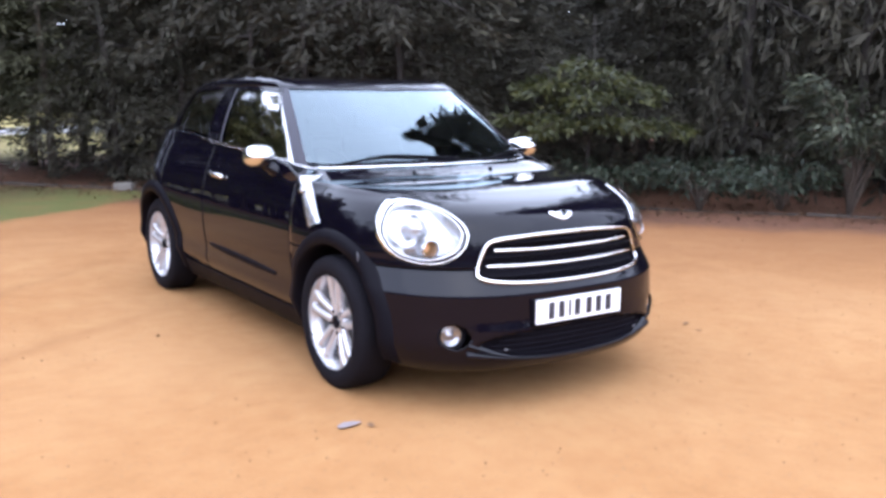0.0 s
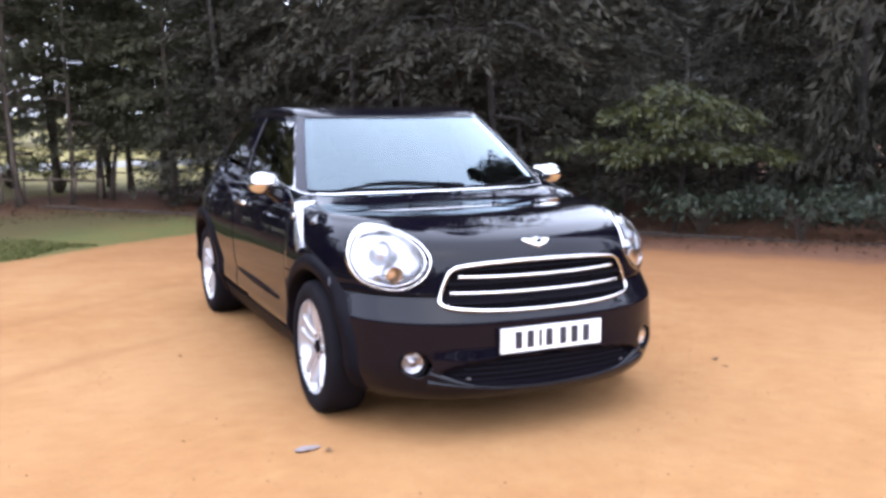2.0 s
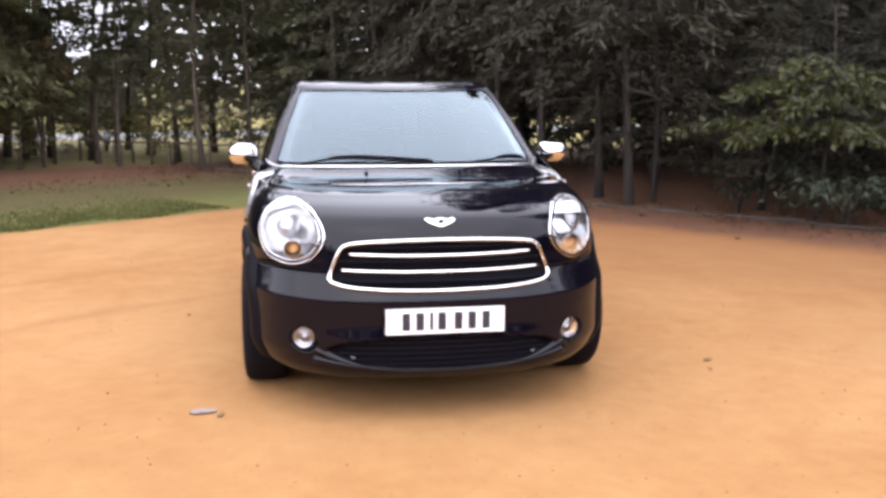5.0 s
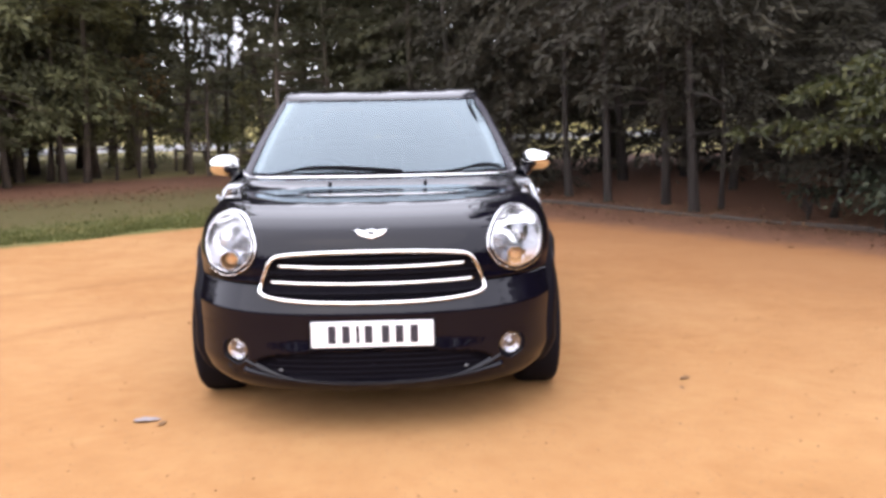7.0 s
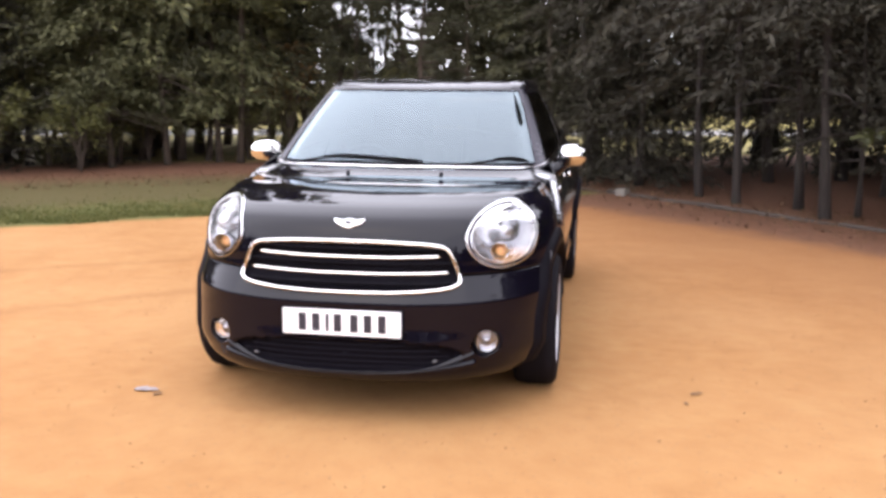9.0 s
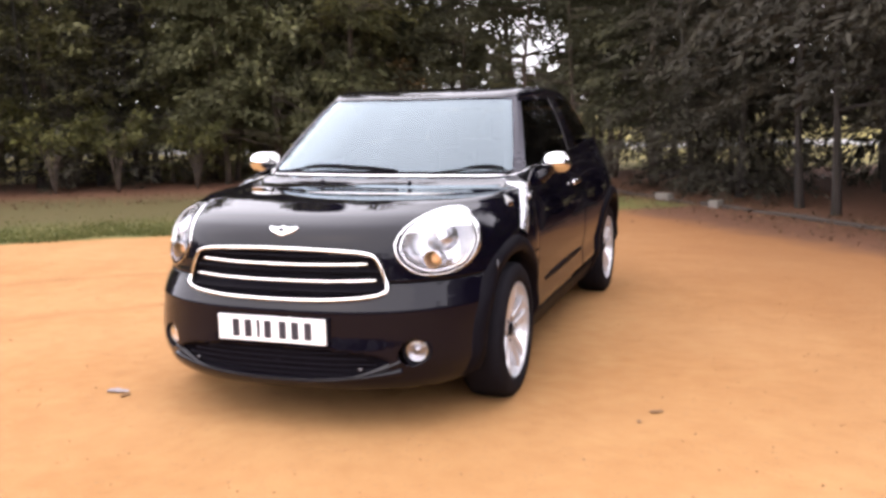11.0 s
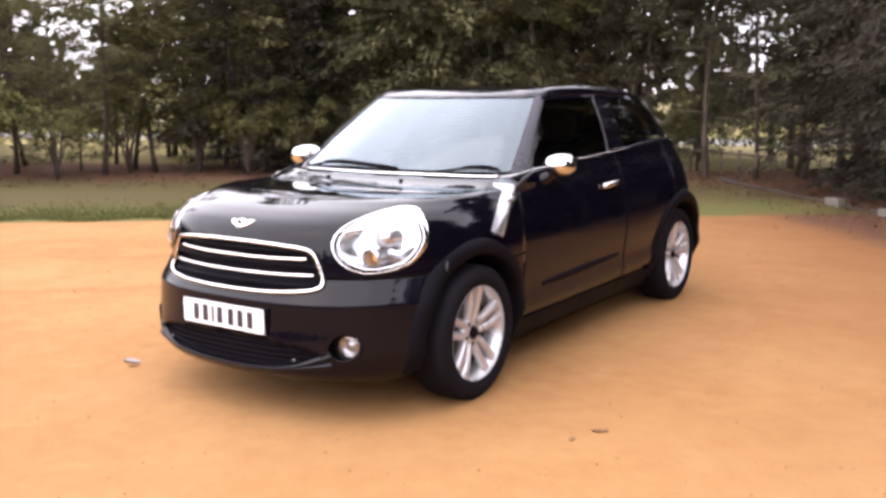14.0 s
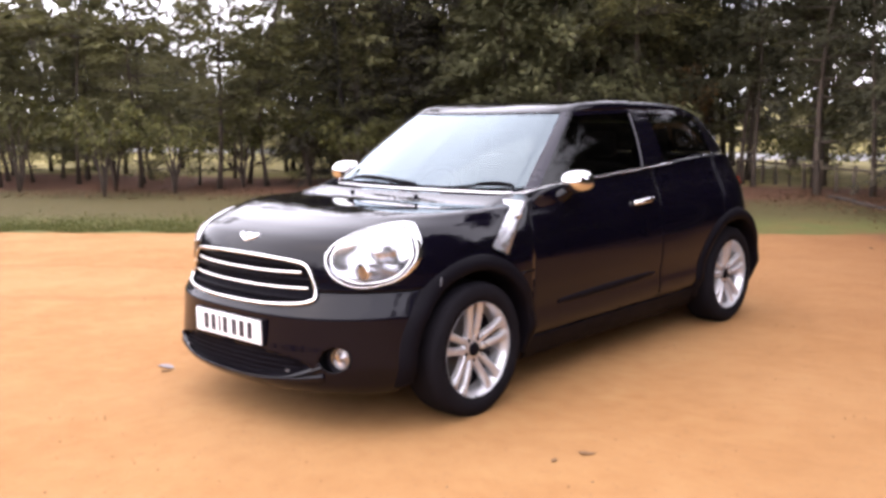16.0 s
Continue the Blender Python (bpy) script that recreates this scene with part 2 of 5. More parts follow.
def spline(pts, u):
    """Catmull-Rom through control points; u counts them."""
    p = np.asarray(pts, float)
    p = np.vstack((2 * p[0] - p[1], p, 2 * p[-1] - p[-2]))
    i = np.clip(np.floor(u).astype(int), 0, len(p) - 4)
    t = (u - i)[:, None]
    a, b, c, d = p[i], p[i + 1], p[i + 2], p[i + 3]
    return 0.5 * (2 * b + (c - a) * t + (2 * a - 5 * b + 4 * c - d) * t**2 + (3 * b - a - 3 * c + d) * t**3)


def ring(pts, n):
    """A closed Catmull-Rom curve of n points."""
    p = np.asarray(pts, float)
    k = len(p)
    p = np.vstack((p[-1], p, p[0], p[1]))
    u = np.linspace(0, k, n, endpoint=False)
    i = u.astype(int)
    t = (u - i)[:, None]
    a, b, c, d = p[i], p[i + 1], p[i + 2], p[i + 3]
    return 0.5 * (2 * b + (c - a) * t + (2 * a - 5 * b + 4 * c - d) * t**2 + (3 * b - a - 3 * c + d) * t**3)


def link_mesh(name, verts, faces, material, parent=None, label="", shade=True, thick=0.0, bevel=0.0):
    me = bpy.data.meshes.new(name)
    me.from_pydata([tuple(map(float, v)) for v in verts], [], [tuple(map(int, f)) for f in faces])
    me.materials.append(material)
    if shade:
        me.polygons.foreach_set("use_smooth", [True] * len(me.polygons))
    me.validate()
    me.update()
    ob = new(name, me)
    if parent is not None:
        ob.parent = parent
    if label:
        ob["label"] = label
    if thick:
        mod = ob.modifiers.new("thickness", "SOLIDIFY")
        mod.thickness, mod.offset = thick, -1
    if bevel:
        mod = ob.modifiers.new("edge", "BEVEL")
        mod.width, mod.segments = bevel, 2
    return ob


def part(name, bm, material, parent=None, label="", shade=True, bevel=0.0):
    me = bpy.data.meshes.new(name)
    bmesh.ops.recalc_face_normals(bm, faces=bm.faces[:])
    bm.to_mesh(me)
    bm.free()
    me.materials.append(material)
    if shade:
        me.polygons.foreach_set("use_smooth", [True] * len(me.polygons))
    ob = new(name, me)
    if parent is not None:
        ob.parent = parent
    if label:
        ob["label"] = label
    if bevel:
        mod = ob.modifiers.new("edge", "BEVEL")
        mod.width, mod.segments = bevel, 2
        mod.limit_method = "ANGLE"
    return ob


def sheet(name, P, material, parent=None, label="", keep=None, thick=0.0, closed=False):
    """A surface from a grid of points; keep says which cells stay."""
    n, m = P.shape[:2]
    idx = np.arange(n * m).reshape(n, m)
    a, b, c, d = idx[:-1, :-1], idx[:-1, 1:], idx[1:, 1:], idx[1:, :-1]
    F = np.stack((a, b, c, d), -1)
    if closed:
        last = np.stack((idx[:-1, -1], idx[:-1, 0], idx[1:, 0], idx[1:, -1]), -1)[:, None]
        F = np.concatenate((F, last), 1)
    if keep is not None:
        F = F[keep]
    F = F.reshape(-1, 4)
    used, inv = np.unique(F, return_inverse=True)
    return link_mesh(name, P.reshape(-1, 3)[used], inv.reshape(-1, 4), material, parent, label, True, thick)


def centres(P):
    return (P[:-1, :-1] + P[:-1, 1:] + P[1:, 1:] + P[1:, :-1]) / 4


def inside(px, pz, poly):
    """Which points lie in a polygon."""
    r = np.zeros(px.shape, bool)
    for (x0, z0), (x1, z1) in zip(poly, np.roll(poly, -1, 0)):
        cross = (z0 > pz) != (z1 > pz)
        with np.errstate(divide="ignore", invalid="ignore"):
            r ^= cross & (px < (x1 - x0) * (pz - z0) / (z1 - z0) + x0)
    return r


def tube(name, pts, radius, material, parent=None, label="", closed=False, sides=8, flat=1.0, up=(0, 0, 1)):
    """A rod swept along points; flat squeezes it along up."""
    p = np.asarray(pts, float)
    n = len(p)
    rad = np.broadcast_to(np.asarray(radius, float), (n,))
    t = np.roll(p, -1, 0) - np.roll(p, 1, 0) if closed else np.gradient(p, axis=0)
    t /= np.linalg.norm(t, axis=1)[:, None] + 1e-12
    s = np.cross(t, np.asarray(up, float))
    bad = np.linalg.norm(s, axis=1) < 1e-4
    s[bad] = np.cross(t[bad], (1.0, 0.02, 0.0))
    s /= np.linalg.norm(s, axis=1)[:, None]
    v = np.cross(s, t)
    a = np.linspace(0, 2 * np.pi, sides, endpoint=False)
    P = p[:, None] + rad[:, None, None] * (np.cos(a)[None, :, None] * s[:, None] + flat * np.sin(a)[None, :, None] * v[:, None])
    idx = np.arange(n * sides).reshape(n, sides)
    if closed:
        idx = np.vstack((idx, idx[:1]))
    F = np.stack((idx[:-1], np.roll(idx[:-1], -1, 1), np.roll(idx[1:], -1, 1), idx[1:]), -1).reshape(-1, 4).tolist()
    if not closed:
        F += [idx[0][::-1].tolist(), idx[-1].tolist()]
    return link_mesh(name, P.reshape(-1, 3), F, material, parent, label)


def lathe(profile, n=48, axis="x"):
    """A grid turned about an axis from (offset, radius) pairs."""
    pr = np.asarray(profile, float)
    a = np.linspace(0, 2 * np.pi, n, endpoint=False)
    o = np.repeat(pr[:, 0][:, None], n, 1)
    c, s = pr[:, 1][:, None] * np.cos(a), pr[:, 1][:, None] * np.sin(a)
    return np.stack((o, c, s) if axis == "x" else (c, s, o), -1)


def box(bm, x, y, z, m=None):
    """A box between two corners added to bm."""
    r = bmesh.ops.create_cube(bm, size=1)["verts"]
    mm = Matrix.Translation(((x[0] + x[1]) / 2, (y[0] + y[1]) / 2, (z[0] + z[1]) / 2)) @ Matrix.Diagonal((x[1] - x[0], y[1] - y[0], z[1] - z[0], 1))
    bmesh.ops.transform(bm, matrix=(m or Matrix()) @ mm, verts=r)
    return r


def holder(name, x=0, y=0, z=0):
    e = new(name)
    e.empty_display_size = 0.2
    e.location = (x, y, z)
    return e


# ---- the car ----
car = tagged(holder("car"), "black three-door compact car with chrome trim parked on sand", "car")
AXLE_F, AXLE_R, HUB_Z = -0.03, 2.596, 0.322
# contours of the nose and bonnet: height, foremost y, half width, squareness, where the curve joins the flank
NOSE = np.array([
    (0.165, -0.70, 0.79, 2.7, 0.10), (0.20, -0.795, 0.83, 2.7, 0.10), (0.25, -0.838, 0.872, 2.65, 0.10), (0.33, -0.842, 0.900, 2.7, 0.10),
    (0.45, -0.828, 0.900, 2.7, 0.10), (0.53, -0.822, 0.897, 2.7, 0.10), (0.546, -0.820, 0.896, 2.7, 0.10), (0.565, -0.808, 0.893, 2.7, 0.10),
    (0.60, -0.788, 0.887, 2.65, 0.10), (0.66, -0.756, 0.878, 2.6, 0.10), (0.74, -0.746, 0.874, 2.6, 0.10), (0.80, -0.735, 0.866, 2.6, 0.10),
    (0.84, -0.720, 0.857, 2.6, 0.10), (0.88, -0.685, 0.842, 2.6, 0.10), (0.92, -0.59, 0.818, 2.65, 0.11), (0.95, -0.46, 0.792, 2.75, 0.13),
    (0.97, -0.34, 0.772, 2.9, 0.13), (0.978, -0.22, 0.757, 3.0, 0.17), (0.982, 0.06, 0.747, 3.0, 0.24), (0.991, 0.135, 0.739, 3.0, 0.30),
    (1.034, 0.302, 0.695, 3.0, 0.485)])


def nose_at(z):
    return [smooth(z, NOSE[:, 0], NOSE[:, k]) for k in range(1, 5)]


def shoulder(y, z, w, yc):
    """The flank widening from the nose to the door's front edge."""
    f = np.clip((y - yc) / np.maximum(0.40 - yc, 0.05), 0, 1)
    f = f * f * (3 - 2 * f) * np.clip((1.034 - z) / 0.04, 0, 1)
    return w + (door_x(y, z) - w) * f


def front_y(x, z):
    """How far forward the nose stands at a place of its front view."""
    yf, w, p, yc = nose_at(z)
    return yc - (yc - yf) * np.clip(1 - (np.abs(x) / w) ** p, 0, 1) ** (1 / p)


def flank_x(y, z):
    """Half width of the body at a place of its side view."""
    yf, w, p, yc = nose_at(z)
    f = w * np.clip(1 - np.clip((yc - y) / (yc - yf), 0, 1) ** p, 0, 1) ** (1 / p)
    f = np.where(y > yc, shoulder(y, z, w, yc), f)
    return np.where(y < 0.4, f, door_x(y, z))


def door_x(y, z):
    x = smooth(z, (0.16, 0.22, 0.30, 0.37, 0.45, 0.50, 0.58, 0.70, 0.82, 0.92, 1.0, 1.06, 1.16),
               (0.77, 0.812, 0.845, 0.872, 0.868, 0.874, 0.884, 0.887, 0.876, 0.852, 0.822, 0.797, 0.775))
    haunch = 0.022 * np.exp(-((y - 2.55) / 0.5) ** 2) * np.exp(-((z - 0.8) / 0.22) ** 2)
    return x + haunch


def belt_z(y):
    return smooth(y, (0.40, 0.62, 1.0, 1.55, 2.5, 2.95, 3.3), (0.992, 1.05, 1.073, 1.096, 1.140, 1.135, 1.10))


GRILLE = ring([(0, 0.587), (0.25, 0.591), (0.42, 0.603), (0.485, 0.622), (0.485, 0.655), (0.455, 0.735), (0.425, 0.772), (0.36, 0.787),
               (0.2, 0.797), (0, 0.80), (-0.2, 0.797), (-0.36, 0.787), (-0.425, 0.772), (-0.455, 0.735), (-0.485, 0.655), (-0.485, 0.622),
               (-0.42, 0.603), (-0.25, 0.591)], 120)
LAMP = ring([(0.512, 0.833), (0.552, 0.905), (0.62, 0.942), (0.70, 0.938), (0.768, 0.887), (0.797, 0.80), (0.762, 0.708), (0.661, 0.678),
             (0.575, 0.706), (0.522, 0.765)], 72)
LAMP_C = np.array((0.655, 0.81))
INTAKE = ring([(0, 0.248), (0.3, 0.260), (0.46, 0.282), (0.515, 0.305), (0.48, 0.35), (0.3, 0.378), (0, 0.388), (-0.3, 0.378), (-0.48, 0.35),
               (-0.515, 0.305), (-0.46, 0.282), (-0.3, 0.260)], 72)


def nose_grid(z0, z1, nz, k0=None, k1=None):
    """The nose between two heights, swept from one flank round the front to the other."""
    u0, u1 = (np.interp(v, NOSE[:, 0], np.arange(len(NOSE))) for v in (z0, z1))
    z = smooth(np.linspace(u0, u1, nz), np.arange(len(NOSE)), NOSE[:, 0])
    yf, w, p, yc = nose_at(z)
    th = np.linspace(0, np.pi / 2, 130)
    s, c = np.sin(th)[None], np.cos(th)[None]
    e = (2 / p)[:, None]
    x = w[:, None] * s**e
    y = yc[:, None] - (yc - yf)[:, None] * np.where(c < 1e-9, 0, c) ** e
    end = np.maximum(yc + 0.004, 0.398 + 0.095 * np.clip((z - 0.93) / 0.095, 0, 1))
    k = np.linspace(0, 1, 14)[1:][None]
    ys = yc[:, None] + (end - yc)[:, None] * k
    x = np.hstack((x, shoulder(ys, np.repeat(z[:, None], 13, 1), w[:, None], yc[:, None])))
    y = np.hstack((y, ys))
    Z = np.repeat(z[:, None], x.shape[1], 1)
    half = np.stack((x, y, Z), -1)
    return np.concatenate((half[:, :0:-1] * (-1, 1, 1), half), 1)


def not_holes(C, wheels=True):
    k = np.ones(C.shape[:2], bool)
    front = C[..., 1] < 0.0
    k &= ~(front & inside(C[..., 0], C[..., 2], GRILLE))
    k &= ~(front & inside(C[..., 0], C[..., 2], INTAKE))
    k &= ~(front & inside(np.abs(C[..., 0]), C[..., 2], LAMP_C + (LAMP - LAMP_C) * 0.99))
    k &= ~(front & (np.hypot(np.abs(C[..., 0]) - 0.605, C[..., 2] - 0.363) < 0.056))
    if wheels:
        for a in (AXLE_F, AXLE_R):
            k &= ~((np.hypot(C[..., 1] - a, C[..., 2] - HUB_Z) < 0.40) & (np.abs(C[..., 0]) > 0.55))
            k &= ~((np.abs(C[..., 1] - a) < 0.40) & (C[..., 2] < HUB_Z) & (np.abs(C[..., 0]) > 0.55))
    return k


P = nose_grid(0.165, 0.652, 150)
sheet("front_bumper", P, PAINT, car, "gloss black bumper", not_holes(centres(P)), 0.004)
P = nose_grid(0.658, 1.026, 110)
sheet("bonnet", P, PAINT, car, "gloss black clamshell bonnet", not_holes(centres(P)), 0.004)

# flanks: one door a side, then the rear quarters that close round the tail
for sx in (1, -1):
    for name, y0, y1, n, label in (("door", 0.3995, 1.677, 70, "gloss black long door"), ("rear_quarter", 1.6772, 2.45, 50, "gloss black rear quarter panel")):
        y, h = np.linspace(y0, y1, n), np.linspace(0, 1, 60)
        Y, H = np.meshgrid(y, h)
        z0 = 0.30
        Z = z0 + (belt_z(Y) - z0) * H
        G = np.stack((sx * door_x(Y, Z), Y, Z), -1)
        C = centres(G)
        sheet(name, G, PAINT, car, label, not_holes(C), 0.004 * sx)
    y, h = np.linspace(0.404, 2.45, 80), np.linspace(0, 1, 14)
    Y, H = np.meshgrid(y, h)
    Z = 0.17 + 0.127 * H
    G = np.stack((sx * (door_x(Y, Z) + 0.006), Y, Z), -1)
    sheet("sill", G, TRIM, car, "matt black plastic sill", not_holes(centres(G)), 0.006 * sx)

th, h = np.linspace(-np.pi / 2, np.pi / 2, 121), np.linspace(0, 1, 60)
T, H = np.meshgrid(th, h)
zb = 1.138 - 0.03 * np.cos(T)
Z = 0.22 + (zb - 0.22) * H
yr = smooth(Z, (0.2, 0.3, 0.45, 0.6, 0.8, 0.95, 1.05, 1.14), (3.18, 3.26, 3.285, 3.27, 3.23, 3.19, 3.15, 3.08))
W = door_x(np.full_like(Z, 2.45), Z)
G = np.stack((W * np.sign(np.sin(T)) * np.abs(np.sin(T)) ** (2 / 2.8), 2.45 + (yr - 2.45) * np.abs(np.cos(T)) ** (2 / 2.8), Z), -1)
sheet("tail", G, PAINT, car, "gloss black tail", not_holes(centres(G)), -0.004)
for sx in (1, -1):
    o = ring([(0, 0.1), (0.05, 0.07), (0.06, 0), (0.05, -0.07), (0, -0.1), (-0.05, -0.07), (-0.06, 0), (-0.05, 0.07)], 32)
    rows = []
    for r in np.linspace(0, 1, 6):
        zz = 0.86 + o[:, 1] * r
        xx = 0.70 + o[:, 0] * r * 0.9
        yy = 2.45 + (3.21 - 2.45) * (1 - (xx / 0.88) ** 2.8) ** (1 / 2.8) + 0.02 + 0.02 * (1 - r * r)
        rows.append(np.stack((sx * xx, yy, zz), -1))
    sheet("tail_lamp", np.array(rows), TAIL, car, "red tail lamp in the rear corner", closed=True)

# dark gaps at both edges of each door
for sx in (1, -1):
    for yy in (0.401, 1.678):
        z = np.linspace(0.31, float(belt_z(np.array([yy]))[0]) - 0.01, 30)
        tube("door_gap", np.stack((sx * (door_x(np.full(30, yy), z) - 0.0055), np.full(30, yy), z), -1), 0.0045, DARK, car, "dark gap at the door's edge", False, 6)

# arch trims
for sx in (1, -1):
    for axle in (AXLE_F, AXLE_R):
        a = np.linspace(radians(-14), radians(194), 64)
        rows = []
        for r, off in ((0.385, -0.10), (0.383, 0.010), (0.392, 0.020), (0.425, 0.019), (0.452, 0.010), (0.462, -0.006)):
            y, z = axle + r * np.cos(a), HUB_Z + r * np.sin(a)
            rows.append(np.stack((sx * (flank_x(y, np.maximum(z, 0.17)) + off), y, z), -1))
        sheet("wheel_arch_trim", np.array(rows), TRIM, car, "matt black plastic arch trim")
        prof = [(0.42, 0.05), (0.42, 0.40), (0.80, 0.40)]
        L = lathe(prof, 48)
        L = L * (sx, 1, 1) + (0, axle, HUB_Z)
        sheet("wheel_liner", L, DARK, car, "black wheel well", centres(L)[..., 2] > 0.25)

# floor of the car, dark and closed
bm = bmesh.new()
box(bm, (-0.42, 0.42), (-0.68, 3.1), (0.19, 0.23))
box(bm, (-0.78, 0.78), (0.42, 2.12), (0.19, 0.23))
part("underbody", bm, DARK, car, "dark underbody", False)


# ---- wheels ----
def wheel_at(x, y, turned):
    w = sheet("wheel", lathe([(0.10, 0.229), (0.090, 0.233), (0.078, 0.225), (0.066, 0.214), (0.03, 0.208), (0.0, 0.206)], 64), SILVER, car,
              "silver alloy wheel with five twin spokes", closed=True)
    w.matrix_basis = pose(x, y, HUB_Z, 0, 0, turned)
    sheet("tyre", lathe([(-0.09, 0.226), (-0.104, 0.26), (-0.10, 0.305), (-0.085, 0.322), (-0.05, 0.327), (0.05, 0.327), (0.085, 0.322), (0.102, 0.305),
                         (0.108, 0.27), (0.104, 0.24), (0.094, 0.232)], 64), RUBBER, w, "black rubber tyre", closed=True)
    sheet("brake_disc", lathe([(-0.03, 0.03), (-0.03, 0.14), (-0.012, 0.14), (-0.012, 0.03)], 40), STEEL, w, "grey brake disc", closed=True)
    # dark dish added behind the spokes, stands in for the shaded wheel interior
    sheet("backing", lathe([(-0.035, 0.0001), (-0.035, 0.19), (0.0, 0.207)], 40), DARK, w, "dark dish closing the gaps between the spokes", closed=True)
    sheet("hub_cap", lathe([(0.062, 0.034), (0.07, 0.033), (0.074, 0.026), (0.072, 0.0001)], 28), DARK, w, "dark hub cap with chrome ring", closed=True)
    sheet("hub", lathe([(0.02, 0.075), (0.055, 0.07), (0.062, 0.05), (0.062, 0.0001)], 36), SILVER, w, closed=True)
    t = np.linspace(0, 1, 12)
    for k in range(5):
        base = 2 * np.pi * k / 5 + np.pi / 2
        for s in (-1, 1):
            ang = np.full(12, base)
            r = 0.035 + 0.192 * t
            off = s * (0.0185 + 0.0225 * t)
            wd = 0.0120 + 0.0075 * t + 0.008 * (1 - t) ** 3 + 0.012 * np.clip((t - 0.7) / 0.3, 0, 1) ** 2
            xo = 0.058 + 0.022 * np.sin(t * np.pi * 0.5) + 0.004 * t
            rad = np.stack((0 * t, np.cos(ang), np.sin(ang)), -1)
            tang = np.stack((0 * t, -np.sin(ang), np.cos(ang)), -1)
            mid = rad * r[:, None] + tang * off[:, None]
            prof = ((-1.0, -0.034), (-1.0, -0.006), (-0.6, 0.001), (0.6, 0.001), (1.0, -0.006), (1.0, -0.034))
            G = np.array([mid + tang * (wd * a)[:, None] + np.stack((xo + d, 0 * t, 0 * t), -1) for a, d in prof])
            sheet("spoke", G, SILVER, w)
    for k in range(5):
        a = 2 * np.pi * (k + 0.5) / 5 + np.pi / 2
        b = sheet("wheel_bolt", lathe([(0.045, 0.011), (0.062, 0.011), (0.065, 0.007), (0.065, 0.0001)], 10), DARK, w, closed=True)
        b.location = (0, 0.055 * np.cos(a), 0.055 * np.sin(a))
    return w


for x, y in ((0.782, AXLE_F), (0.782, AXLE_R)):
    wheel_at(x, y, 0)
    wheel_at(-x, y, 180)

# ---- cabin: windscreen, pillars, windows and roof from a belt line and a roof line ----
BELT = [(0, 0.315, 1.03), (0.35, 0.345, 1.03), (0.62, 0.435, 1.025), (0.70, 0.50, 1.028), (0.755, 0.572, 1.043), (0.775, 0.70, 1.06), (0.788, 1.1, 1.078),
        (0.788, 1.58, 1.098), (0.785, 1.72, 1.104), (0.765, 2.2, 1.128), (0.735, 2.55, 1.143), (0.66, 2.85, 1.15), (0.45, 3.02, 1.14), (0, 3.08, 1.13)]
EAVES = [(0, 0.95, 1.435), (0.28, 0.965, 1.437), (0.48, 1.01, 1.437), (0.55, 1.055, 1.437), (0.594, 1.10, 1.437), (0.607, 1.20, 1.438), (0.622, 1.40, 1.443),
         (0.628, 1.66, 1.443), (0.626, 1.76, 1.44), (0.614, 2.17, 1.432), (0.592, 2.52, 1.402), (0.53, 2.76, 1.365), (0.37, 2.86, 1.352), (0, 2.89, 1.348)]


def loop(pts, u):
    q = spline(pts, np.abs(u))
    q[:, 0] *= np.sign(u + 1e-12)
    return q


def cabin(u0, u1, v0, v1, nu, nv, push=0.0):
    u, v = np.linspace(u0, u1, nu), np.linspace(v0, v1, nv)[:, None, None]
    b, r = loop(BELT, u)[None], loop(EAVES, u)[None]
    G = b * (1 - v) + r * v
    out = (b + r) / 2 - np.array((0, 1.75, 0))
    out[..., 2] = 0.35
    out = out / np.linalg.norm(out, axis=-1)[..., None]
    return G + out * (0.055 * v * (1 - v) + push)


def pane(name, u0, u1, v0, v1, material, label, nu=40):
    ob = sheet(name, cabin(u0, u1, v0, v1, nu, 16, -0.006), material, car, label)
    ob.visible_shadow = False
    return ob


sheet("windscreen_frame", cabin(-3.3, 3.3, 0.982, 1.0, 60, 4), PAINT, car)
sheet("cowl", cabin(-3.3, 3.3, -0.03, 0.05, 60, 5, -0.002), DARK, car, "black plastic cowl")
pane("windscreen", -3.3, 3.3, 0.03, 0.985, SCREEN, "curved windscreen mirroring the sky", 70)
sheet("screen_border", cabin(-3.28, 3.28, 0.945, 0.98, 60, 4, -0.010), DARK, car, "black border of the windscreen")
for s in (1, -1):
    sheet("screen_border", cabin(s * 2.62, s * 3.28, 0.03, 0.95, 10, 12, -0.010), DARK, car, "black border of the windscreen")
pane("rear_window", 11.3, 13.0, 0.1, 0.95, TINTED, "dark rear window")
pane("rear_window", -13.0, -11.3, 0.1, 0.95, TINTED, "dark rear window")
